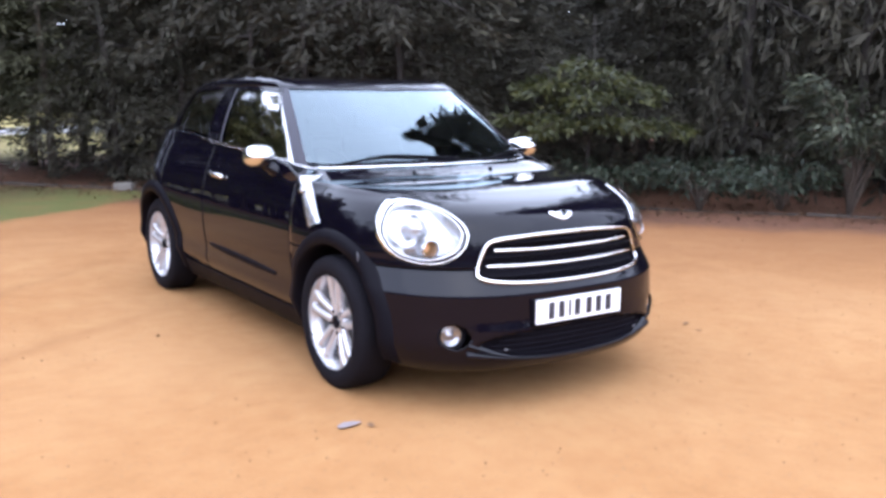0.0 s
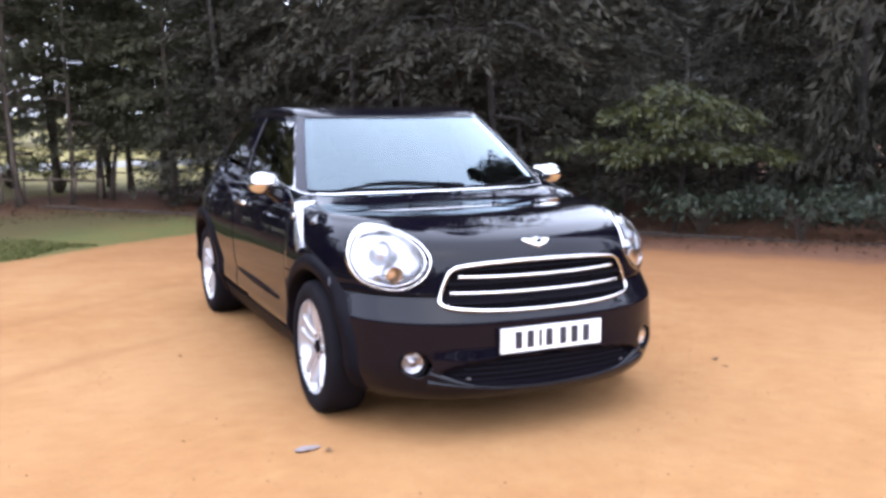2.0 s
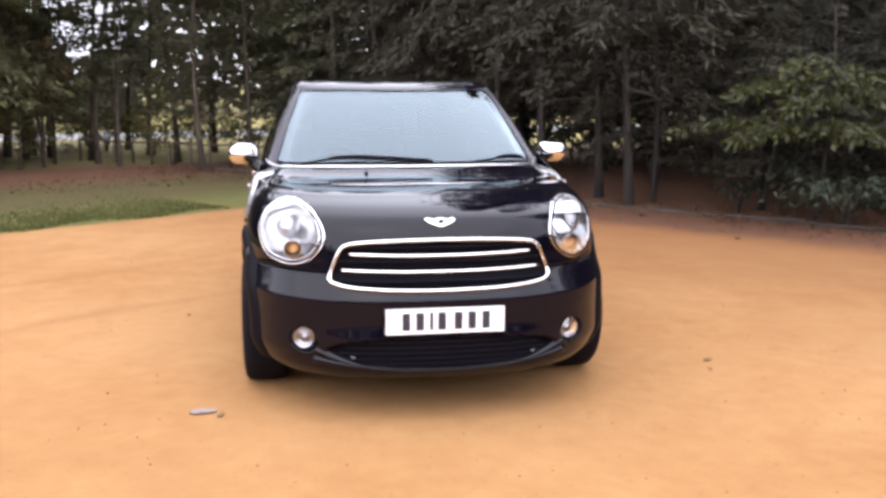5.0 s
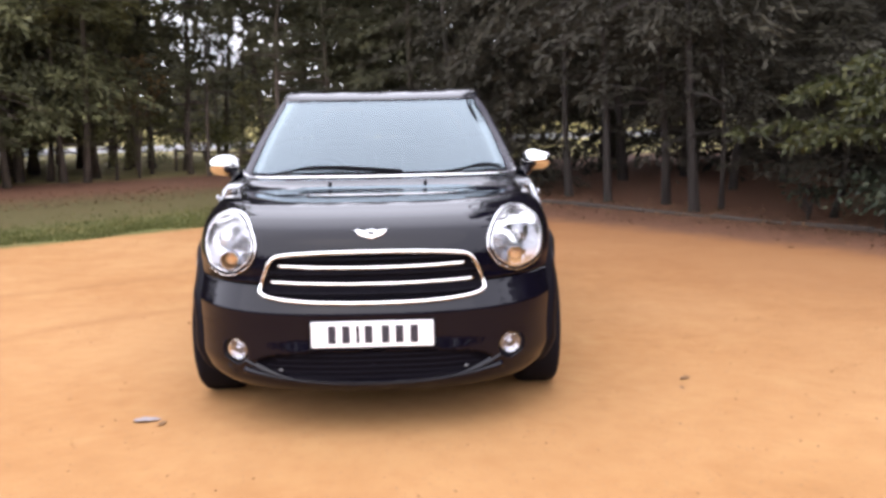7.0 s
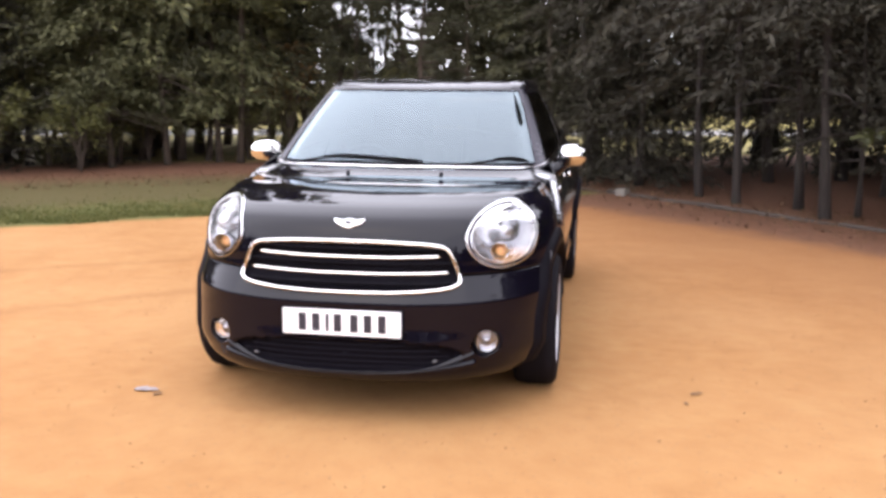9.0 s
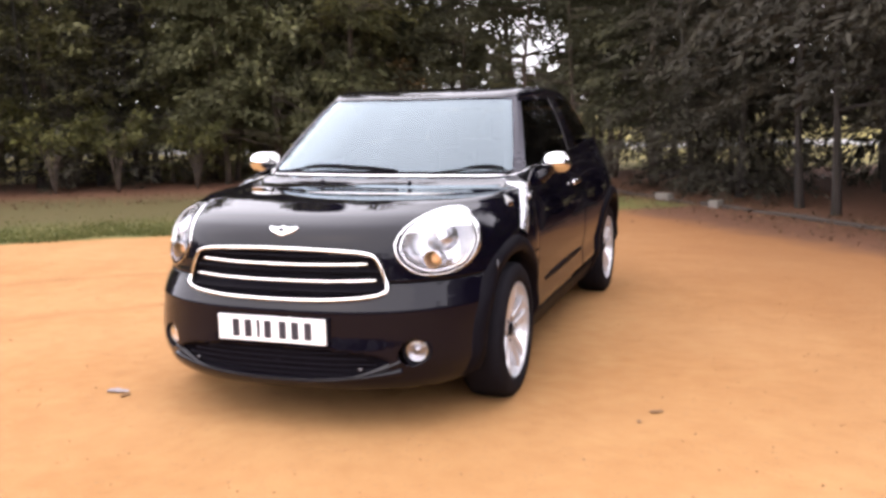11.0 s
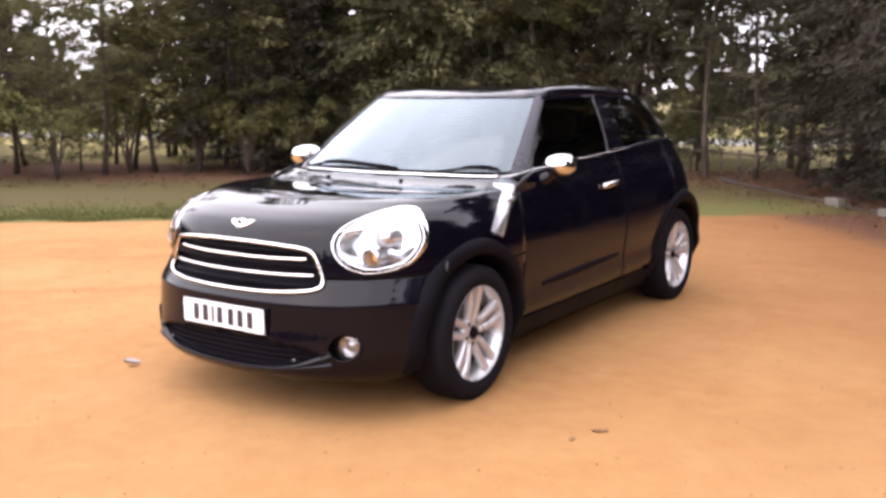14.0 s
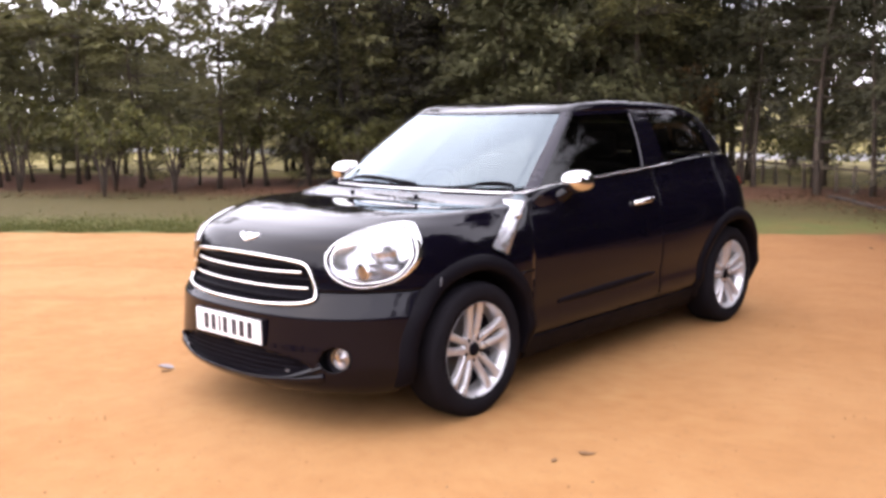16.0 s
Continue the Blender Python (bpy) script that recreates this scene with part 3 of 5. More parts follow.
for s in (1, -1):
    sheet("a_pillar", cabin(s * 3.28, s * 4.3, -0.04, 1.0, 16, 20), PILLAR, car, "satin black windscreen pillar")
    pane("side_window", s * 4.24, s * 7.0, 0.0, 0.94, TINTED, "dark door window")
    sheet("b_pillar", cabin(s * 6.95, s * 8.32, -0.02, 1.0, 12, 20, -0.001), PAINT, car, "gloss black pillar")
    pane("quarter_window", s * 8.28, s * 10.0, 0.06, 0.93, TINTED, "dark rear quarter window")
    sheet("c_pillar", cabin(s * 9.98, s * 11.4, -0.04, 1.0, 16, 20), PAINT, car, "gloss black rear pillar")
    sheet("roof_rail", cabin(s * 3.86, s * 11.4, 0.93, 1.0, 60, 4, 0.001), PAINT, car)
    sheet("window_seal", cabin(s * 6.985, s * 7.04, 0.0, 0.94, 4, 16, 0.003), SEAL, car, "bright vertical window edge")
    u = np.linspace(2.6, 11.2, 90) * s
    tube("belt_strip", loop(BELT, u) + np.array((s * 0.006, 0, -0.004)), 0.0034, CHROME, car, "thin chrome belt strip")
    tail = cabin(s * 11.3, s * 13.0, -0.04, 0.1, 20, 4)
    sheet("rear_panel", tail, PAINT, car)
tube("cowl_strip", loop(BELT, np.linspace(-2.7, 2.7, 60)) + np.array((0, -0.008, 0.0)), 0.007, CHROME, car, "chrome strip along the bonnet's rear edge")

a = np.linspace(-1, 1, 81)
b = np.linspace(0, 1, 70) ** 1.3
F_, B_ = loop(EAVES, 4.0 * a), loop(EAVES, 13 - 2.5 * np.abs(a))
B_[:, 0] = np.abs(B_[:, 0]) * np.sign(a)
S_ = spline(EAVES, 4.0 + 6.5 * b)
Lf, Rt = S_ * (-1, 1, 1), S_
A, Bq = a[None, :, None], b[:, None, None]
rule = (1 - Bq) * F_[None] + Bq * B_[None] + (1 - A) / 2 * Lf[:, None] + (1 + A) / 2 * Rt[:, None]
corner = (1 - Bq) * ((1 - A) / 2 * Lf[0] + (1 + A) / 2 * Rt[0]) + Bq * ((1 - A) / 2 * Lf[-1] + (1 + A) / 2 * Rt[-1])
G = rule - corner
back = (G[:, 40, 1] - G[0, 40, 1]) / (G[-1, 40, 1] - G[0, 40, 1])
rise = 0.038 * (1 - (1 - np.minimum(back / 0.12, 1)) ** 2) + 0.034 * (1 - (1 - back) ** 5)
G[..., 2] += (1 - np.abs(a[None]) ** 12) * (rise * (1 - back**5))[:, None]
sheet("roof", G, PAINT, car, "gloss black domed roof", None, 0.004)

# ---- front details ----
gx, gz = GRILLE[:, 0], GRILLE[:, 1]
edge = np.stack((gx, front_y(gx, gz) - 0.012, gz), -1)
tube("grille_frame", edge, 0.0080, CHROME, car, "chrome surround of the grille", True, 10, 0.75, (0, 1, 0))
rows = []
for r in np.linspace(1.0, 0.02, 12):
    x, z = gx * r, 0.695 + (gz - 0.695) * r
    rows.append(np.stack((x, front_y(x, z) + 0.045 * min(1, (1.02 - r) * 12), z), -1))
sheet("grille_back", np.array(rows), DARK, car, "black grille recess", closed=True)
for z, half in ((0.738, 0.405), (0.668, 0.442)):
    x = np.linspace(-half, half, 50)
    zz = z - 0.006 * (1 - (x / half) ** 2)
    tube("grille_bar", np.stack((x, front_y(x, zz) - 0.004, zz), -1), 0.0072, CHROME, car, "chrome grille bar", False, 10, 1.0)
for z in (0.62, 0.703, 0.765):
    half = 0.43 if z > 0.75 else 0.45
    x = np.linspace(-half, half, 40)
    tube("grille_slat", np.stack((x, front_y(x, x * 0 + z) + 0.012, x * 0 + z), -1), 0.008, TRIM, car, "black grille slat")

ix, iz = INTAKE[:, 0], INTAKE[:, 1]
rows = []
for r in np.linspace(1.03, 0.02, 12):
    x, z = ix * r, 0.318 + (iz - 0.318) * r
    rows.append(np.stack((x, front_y(x, z) - 0.004 + 0.05 * min(1, (1.03 - r) * 10), z), -1))
sheet("lower_intake", np.array(rows), DARK, car, "black lower air intake", closed=True)
for k in range(5):
    z = 0.268 + 0.024 * k
    half = (0.40, 0.47, 0.46, 0.42, 0.34)[k]
    x = np.linspace(-half, half, 30)
    tube("intake_slat", np.stack((x, front_y(x, x * 0 + z) + 0.012, x * 0 + z), -1), 0.004, DARK, car, "black mesh slat")
x = np.linspace(-0.56, 0.56, 70)
z = 0.236 + 0.15 * x * x
tube("bumper_lip", np.stack((x, front_y(x, z) + 0.004, z), -1), 0.007 + 0.015 * np.abs(x / 0.56) ** 4, PAINT, car, "gloss black lower lip", False, 10, 1.0)

for sx in (1, -1):
    rows, bowl = [], []
    for r in np.linspace(1.0, 0.01, 16):
        q = LAMP_C + (LAMP - LAMP_C) * r
        y = front_y(q[:, 0], q[:, 1])
        dome = 0.014 * (1 - r**2)
        rows.append(np.stack((sx * (q[:, 0] + dome * 0.6), y - 0.004 - dome, q[:, 1]), -1))
        bowl.append(np.stack((sx * (q[:, 0] - 0.04 * (1 - r**4)), y + 0.10 * (1 - r**4), q[:, 1]), -1))
    lamp = sheet("headlight", np.array(bowl), REFLECTOR, car, "large oval headlight with a chrome ring", closed=True)
    lens = sheet("lens", np.array(rows), LENS, lamp, "clear lens", closed=True)
    lens.visible_shadow = False
    rows = []
    for r, d in ((1.03, 0.004), (1.025, -0.005), (1.01, -0.010), (0.985, -0.011), (0.96, -0.008), (0.95, 0.0)):
        q = LAMP_C + (LAMP - LAMP_C) * r
        rows.append(np.stack((sx * q[:, 0], front_y(q[:, 0], q[:, 1]) + d, q[:, 1]), -1))
    sheet("bezel", np.array(rows), CHROME, lamp, "broad chrome ring", closed=True)
    for r, d, thick_, mat_, name_ in ((0.935, -0.009, 0.0045, DARK, "groove"), (0.885, 0.006, 0.006, CHROME, "inner_ring")):
        q = LAMP_C + (LAMP - LAMP_C) * r
        edge = np.stack((sx * q[:, 0], front_y(q[:, 0], q[:, 1]) + d, q[:, 1]), -1)
        tube(name_, edge, thick_, mat_, lamp, "dark groove inside the ring" if r > 0.92 else "silver inner ring", True, 8)
    L = lathe([(0.0, 0.0001), (0.012, 0.03), (0.03, 0.045), (0.07, 0.047), (0.09, 0.06)], 32, "z")
    pr = sheet("projector", L, REFLECTOR, lamp, "chrome projector lamp", closed=True)
    pr.matrix_basis = look((sx * 0.66, -0.505, 0.825), (sx * 0.70, -2.4, 0.83))
    bm = bmesh.new()
    bmesh.ops.create_uvsphere(bm, u_segments=20, v_segments=12, radius=0.029)
    b = part("indicator", bm, AMBER, lamp, "orange indicator bulb")
    b.matrix_basis = pose(sx * 0.645, -0.497, 0.742)
    L = lathe([(0.095, 0.004), (0.090, 0.020), (0.07, 0.031), (0.03, 0.037), (0.0, 0.039), (-0.002, 0.041), (0.03, 0.041), (0.09, 0.034)], 32, "z")
    cup = sheet("indicator_cup", L, REFLECTOR, lamp, "silver indicator reflector", closed=True)
    cup.matrix_basis = look((sx * 0.645, -0.562, 0.742), (sx * 0.63, -2.4, 0.80))
    # fog lamp
    L = lathe([(0.02, 0.050), (-0.004, 0.049), (-0.008, 0.044), (0.008, 0.036), (0.018, 0.022), (0.004, 0.018), (0.002, 0.0001)], 32, "z")
    well = lathe([(0.05, 0.001), (0.05, 0.05), (0.0, 0.066), (-0.012, 0.068), (-0.016, 0.06), (-0.004, 0.052)], 32, "z")
    fog = sheet("fog_lamp", L, REFLECTOR, car, "round chrome fog lamp", closed=True)
    fog.matrix_basis = look((sx * 0.605, -0.662, 0.363), (sx * 0.95, -2.0, 0.40))
    sheet("surround", well, TRIM, fog, "black surround", closed=True)
    L = lathe([(-0.006, 0.044), (-0.010, 0.03), (-0.012, 0.0001)], 28, "z")
    sheet("lens", L, LENS_GREY, fog, "clear lens", closed=True)
    # side scuttle with its slanting satin panel
    a, b_ = np.meshgrid(np.linspace(0, 1, 16), np.linspace(0, 1, 6))
    y = 0.088 + 0.105 * b_ + (0.252 - 0.045 * b_) * a - 0.010 * np.sin(a * np.pi)
    z = 0.800 - 0.045 * b_ + (0.205 + 0.035 * b_) * a
    sheet("side_scuttle", np.stack((sx * (flank_x(y, z) + 0.014 - 0.012 * np.abs(2 * b_ - 1) ** 4), y, z), -1), SATIN, car, "satin silver side scuttle panel")
    bm = bmesh.new()
    bmesh.ops.create_uvsphere(bm, u_segments=16, v_segments=10, radius=0.5)
    rep = part("side_repeater", bm, SATIN, car, "clear side repeater lamp")
    rep.matrix_basis = pose(sx * 0.860, 0.305, 0.935, 0, 0, 0) @ Matrix.Diagonal((0.016, 0.05, 0.03, 1))
    # mirror: chrome cap on a black foot
    v, u_ = np.meshgrid(np.linspace(0, np.pi, 20), np.linspace(0, 2 * np.pi, 32, endpoint=False), indexing="ij")
    ex = lambda t, e: np.sign(t) * np.abs(t) ** e
    G = np.stack((0.082 * ex(np.cos(v), 0.85), 0.106 * ex(np.sin(v), 0.8) * ex(np.cos(u_), 0.9), 0.061 * ex(np.sin(v), 0.8) * ex(np.sin(u_), 0.9)), -1)
    G[..., 1] = np.minimum(G[..., 1], 0.06)
    mir = sheet("door_mirror", G, CHROME, car, "chrome door mirror", closed=True)
    mir.matrix_basis = pose(sx * 0.902, 0.745, 1.077, 0, 0, sx * 10)
    foot = [(sx * 0.79, 0.70, 0.985), (sx * 0.815, 0.705, 0.995), (sx * 0.85, 0.72, 1.02), (sx * 0.885, 0.735, 1.045)]
    tube("foot", spline(foot, np.linspace(0, 3, 14)), np.linspace(0.045, 0.024, 14), PAINT, mir, "black mirror foot", False, 10, 1.0, (0, 1, 0)).matrix_parent_inverse = mir.matrix_basis.inverted()
    # handle
    y = np.linspace(1.37, 1.59, 24)
    z = 0.908 + 0.06 * (y - 1.37)
    hnd = np.stack((sx * (door_x(y, z) + 0.012 + 0.016 * np.sin((y - 1.37) / 0.22 * np.pi)), y, z), -1)
    tube("door_handle", hnd, 0.011, CHROME, car, "chrome door handle", False, 10, 1.3)
    # wiper washer nozzle
    bm = bmesh.new()
    bmesh.ops.create_uvsphere(bm, u_segments=10, v_segments=6, radius=0.5)
    nz = part("washer_nozzle", bm, TRIM, car, "black washer nozzle")
    nz.matrix_basis = pose(sx * 0.25, 0.2, 1.009) @ Matrix.Diagonal((0.022, 0.03, 0.016, 1))

# small grey dots in the lower intake and a grey oval under each lamp
for sx in (1, -1):
    for name_, x, z, mat_, size, label in (("vane_tip", 0.40, 0.302, SEAL, (0.020, 0.012, 0.010), "small grey dot in the lower intake"),
                                           ("washer_cover", 0.845, 0.668, SEAL, (0.012, 0.06, 0.085), "grey oval under the headlight")):
        bm = bmesh.new()
        bmesh.ops.create_uvsphere(bm, u_segments=14, v_segments=8, radius=0.5)
        ob = part(name_, bm, mat_, car, label)
        y = float(front_y(np.array([x]), np.array([z]))[0])
        ob.matrix_basis = pose(sx * x, y - 0.002, z, 0, 0, sx * 25) @ Matrix.Diagonal((*size, 1))

# upturned ledge at each end of the lower intake
for sx in (1, -1):
    k, w = np.meshgrid(np.linspace(0, 1, 24), np.linspace(0, 1, 5))
    wide = 0.003 + 0.024 * k**1.3 * np.sqrt(1 - 0.96 * k**8)
    x = 0.33 + 0.235 * k - 0.012 * w * k
    z = 0.262 + 0.066 * k**1.6 + wide * w
    y = front_y(x, z) - 0.010 + wide * w * 1.1
    sheet("intake_ledge", np.stack((sx * x, y, z), -1), PAINT, car, "gloss black ledge beside the lower intake", None, 0.004 * sx)

# rubbing strip low on each door
for sx in (1, -1):
    y = np.linspace(0.62, 1.60, 40)
    z = 0.452 + 0.02 * (y - 0.62)
    tube("rubbing_strip", np.stack((sx * (door_x(y, z) + 0.001), y, z), -1), 0.022 * np.sin(np.linspace(0.15, np.pi - 0.15, 40)) ** 0.4, TRIM, car, "black rubbing strip", False, 10, 0.45, (1, 0, 0))


def on_screen(u, v, push):
    return cabin(u, u, v, v, 1, 1, push)[0, 0]


for pts in (((-2.05, 0.005), (-1.3, 0.075), (-0.75, 0.085), (0.35, 0.045)), ((0.85, 0.01), (1.5, 0.075), (1.9, 0.082), (2.6, 0.06))):
    q = np.array([on_screen(u, v, 0.012) for u, v in pts])
    wiper = tube("wiper", spline(q, np.linspace(0, 3, 30)), 0.007, DARK, car, "black wiper arm and blade", False, 8)
    q2 = q[1:] + np.array((0, -0.012, 0.012))
    tube("blade", spline(q2, np.linspace(0, 2, 20)), 0.009 * np.sin(np.linspace(0.3, 2.84, 20)), TRIM, wiper, "black rubber blade")

# winged badge as a plain chrome shape
rows = []
wing = ring([(0, 0.022), (0.018, 0.019), (0.028, 0.014), (0.05, 0.017), (0.071, 0.02), (0.062, 0.004), (0.045, -0.008), (0.026, -0.015), (0.015, -0.021), (0, -0.024),
             (-0.015, -0.021), (-0.026, -0.015), (-0.045, -0.008), (-0.062, 0.004), (-0.071, 0.02), (-0.05, 0.017), (-0.028, 0.014), (-0.018, 0.019)], 90)
for r, d in ((1.0, 0.0), (0.97, 0.006), (0.85, 0.009), (0.4, 0.010), (0.01, 0.010)):
    x, z = wing[:, 0] * r, 0.868 + wing[:, 1] * r * 0.8
    rows.append(np.stack((x, front_y(x, z) - d * 0.7 - 0.001, z + d * 0.7), -1))
badge = sheet("badge", np.array(rows), CHROME, car, "chrome winged badge", closed=True)
L = lathe([(0.004, 0.014), (-0.002, 0.0135), (-0.003, 0.0001)], 28, "z")
bt = sheet("centre_disc", L, DARK, badge, "dark centre disc", closed=True)
yb = float(front_y(np.array([0.0]), np.array([0.868]))[0])
bt.matrix_basis = look((0, yb - 0.011, 0.876), (0, yb + 0.55, 0.36)) @ Matrix.Diagonal((1.15, 0.62, 1, 1))

# number plate with its characters as plain bars
bm = bmesh.new()
box(bm, (-0.26, 0.26), (-0.840, -0.833), (0.405, 0.516))
plate = part("number_plate", bm, WHITE, car, "white number plate with dark bars", False, 0.002)
for k, cx in enumerate((-0.172, -0.112, -0.062, -0.016, 0.056, 0.116, 0.178)):
    bm = bmesh.new()
    wdt = 0.007 if k == 2 else 0.017
    box(bm, (cx - wdt, cx + wdt), (-0.843, -0.8405), (0.422, 0.499))
    part("bar", bm, INK, plate, "dark bar", False)
bm = bmesh.new()
box(bm, (-0.27, 0.27), (-0.8335, -0.80), (0.40, 0.52))
part("plate_holder", bm, DARK, car, "black plate holder", False, 0.004)

# ---- inside the cabin ----
bm = bmesh.new()
box(bm, (-0.68, 0.68), (0.52, 0.85), (0.80, 0.965))
box(bm, (-0.66, 0.66), (0.60, 0.80), (0.5, 0.80))
part("dashboard", bm, CLOTH, car, "dark dashboard", True, 0.05)
a = np.linspace(0, 2 * np.pi, 40, endpoint=False)
sw = tube("steering_wheel", np.stack((-0.36 + 0.185 * np.cos(a), 1.0 + 0.185 * np.sin(a) * 0.42, 0.92 + 0.185 * np.sin(a) * 0.9), -1), 0.015, CLOTH, car, "black steering wheel", True, 8)
bm = bmesh.new()
box(bm, (-0.53, -0.19), (0.99, 1.02), (0.89, 0.94))
box(bm, (-0.41, -0.31), (0.85, 1.02), (0.86, 0.95))
part("spoke", bm, CLOTH, sw, "", True, 0.01)
for x, y, hh in ((-0.36, 1.55, 1.13), (0.36, 1.55, 1.13), (-0.33, 2.25, 1.05), (0.33, 2.25, 1.05)):
    bm = bmesh.new()
    box(bm, (x - 0.24, x + 0.24), (y - 0.40, y + 0.08), (0.42, 0.60))
    seat = part("seat", bm, CLOTH, car, "dark upholstered seat", True, 0.06)
    bm = bmesh.new()
    box(bm, (x - 0.23, x + 0.23), (-0.06, 0.06), (0.0, hh - 0.58), Matrix.Translation((0, y + 0.06, 0.58)) @ Matrix.Rotation(radians(-14), 4, "X"))
    part("backrest", bm, CLOTH, seat, "", True, 0.05)
    bm = bmesh.new()
    box(bm, (x - 0.13, x + 0.13), (y + 0.15, y + 0.24), (hh + 0.02, hh + 0.18))
    part("headrest", bm, CLOTH, seat, "", True, 0.035)
bm = bmesh.new()
box(bm, (-0.11, 0.11), (0.955, 0.975), (1.335, 1.385))
part("rear_view_mirror", bm, DARK, car, "black interior mirror", True, 0.01)


# ---- ground ----
n = 90
g = np.sinh(np.linspace(-1, 1, n) * 5.2) / math.sinh(5.2)
GX, GY = np.meshgrid(g * 1200, g * 1200, indexing="ij")
far = np.clip((np.hypot(GX, GY) - 48) / 60, 0, 1)
GZ = far * np.array([[0.25 * noise.noise((x * 0.05, y * 0.05, 3)) for x, y in zip(r, s)] for r, s in zip(GX, GY)])
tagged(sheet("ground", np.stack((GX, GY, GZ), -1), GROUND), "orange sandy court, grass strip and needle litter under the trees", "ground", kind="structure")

KERB_A, KERB_B = Vector((11.2, -2.29, 0)), Vector((-2.1, 11.96, 0))
along = (KERB_B - KERB_A).normalized()
into = Vector((along.y, -along.x, 0))
if into.x < 0:
    into = -into
ROT = math.degrees(math.atan2(along.y, along.x))

STONE = plain("kerb_stone", (0.040, 0.029, 0.022), 0.9, 0.0, 0.35, 18, 0.5)
PALE = plain("pale_stone", (0.1224, 0.108, 0.0936), 0.85, 0.0, 0.2, 20, 0.4)
rnd = random.Random(5)


def stone_mesh(lx, ly, lz, seed):
    bm = bmesh.new()
    box(bm, (-lx / 2, lx / 2), (-ly / 2, ly / 2), (-0.05, lz))
    bmesh.ops.bevel(bm, geom=bm.edges[:], offset=0.012, segments=1, affect="EDGES")
    for v in bm.verts:
        v.co += Vector((noise.noise(v.co * 5 + Vector((seed, 0, 0))), noise.noise(v.co * 5 + Vector((0, seed, 0))), noise.noise(v.co * 5 + Vector((0, 0, seed))))) * 0.014
    me = bpy.data.meshes.new("kerb_stone")
    bm.to_mesh(me)
    bm.free()
    return me


kerb = tagged(holder("kerb"), "low weathered edging of stones between sand and trees", "kerb", kind="structure")
shapes = [stone_mesh(0.86, 0.11, 0.055, s) for s in range(4)]
for me in shapes:
    me.materials.append(STONE)
L = (KERB_B - KERB_A).length
k = 0.0
while k < L:
    p = KERB_A + along * k
    s = new("kerb_stone", shapes[rnd.randrange(4)])
    s.parent = kerb
    s.matrix_basis = pose(p.x + rnd.uniform(-0.03, 0.03), p.y + rnd.uniform(-0.03, 0.03), rnd.uniform(-0.04, -0.012), rnd.uniform(-4, 4), rnd.uniform(-2, 2), ROT + rnd.uniform(-2, 2))
    k += 0.89
for x, y, lx in ((0.62, 8.9, 0.26), (1.35, 8.12, 0.16)):
    me = stone_mesh(lx, 0.12, 0.07, lx * 10)
    me.materials.append(PALE)
    b = tagged(new("stone_block", me), "pale stone block lying along the kerb", "stone")
    b.matrix_basis = pose(x, y, 0.03, 3, 4, ROT + 6)


# ---- trees ----
def leaves(C, A, U, length, width, fold=0.0):
    """Diamond leaves at C, pointing along A, with U across; four corners each."""
    m = C + A * (length * 0.45)[:, None]
    V = np.stack((C, m + U * (width / 2)[:, None], C + A * length[:, None], m - U * (width / 2)[:, None]), 1)
    if fold:
        V[:, 1:4:2, 2] += fold * width[:, None]
    return V.reshape(-1, 3), np.arange(len(C) * 4).reshape(-1, 4)


def unit(v):
    return v / (np.linalg.norm(v, axis=-1, keepdims=True) + 1e-9)


BARK_DARK = bark("pine_bark", (0.0216, 0.01584, 0.01224), (0.0864, 0.0612, 0.0432))
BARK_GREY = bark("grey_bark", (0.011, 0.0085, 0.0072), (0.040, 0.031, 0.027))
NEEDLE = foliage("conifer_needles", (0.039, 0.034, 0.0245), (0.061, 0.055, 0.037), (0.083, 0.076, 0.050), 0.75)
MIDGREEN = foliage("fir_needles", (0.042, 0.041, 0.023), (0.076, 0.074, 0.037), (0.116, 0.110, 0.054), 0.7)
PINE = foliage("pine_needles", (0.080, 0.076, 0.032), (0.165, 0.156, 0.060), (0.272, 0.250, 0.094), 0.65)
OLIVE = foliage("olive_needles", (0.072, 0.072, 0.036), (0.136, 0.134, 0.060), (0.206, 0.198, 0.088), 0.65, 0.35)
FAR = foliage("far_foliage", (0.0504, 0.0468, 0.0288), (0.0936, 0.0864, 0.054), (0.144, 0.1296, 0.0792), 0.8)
CHESTNUT = foliage("bright_leaves", (0.019, 0.023, 0.008), (0.066, 0.070, 0.022), (0.134, 0.128, 0.043), 0.45, 0.25)
SHRUB = foliage("shrub_leaves", (0.016, 0.023, 0.014), (0.046, 0.059, 0.036), (0.104, 0.115, 0.072), 0.45, 0.3)


def trunk(name, parent, pts, radii, material):
    return tube(name, pts, radii, material, parent, "", False, 9)


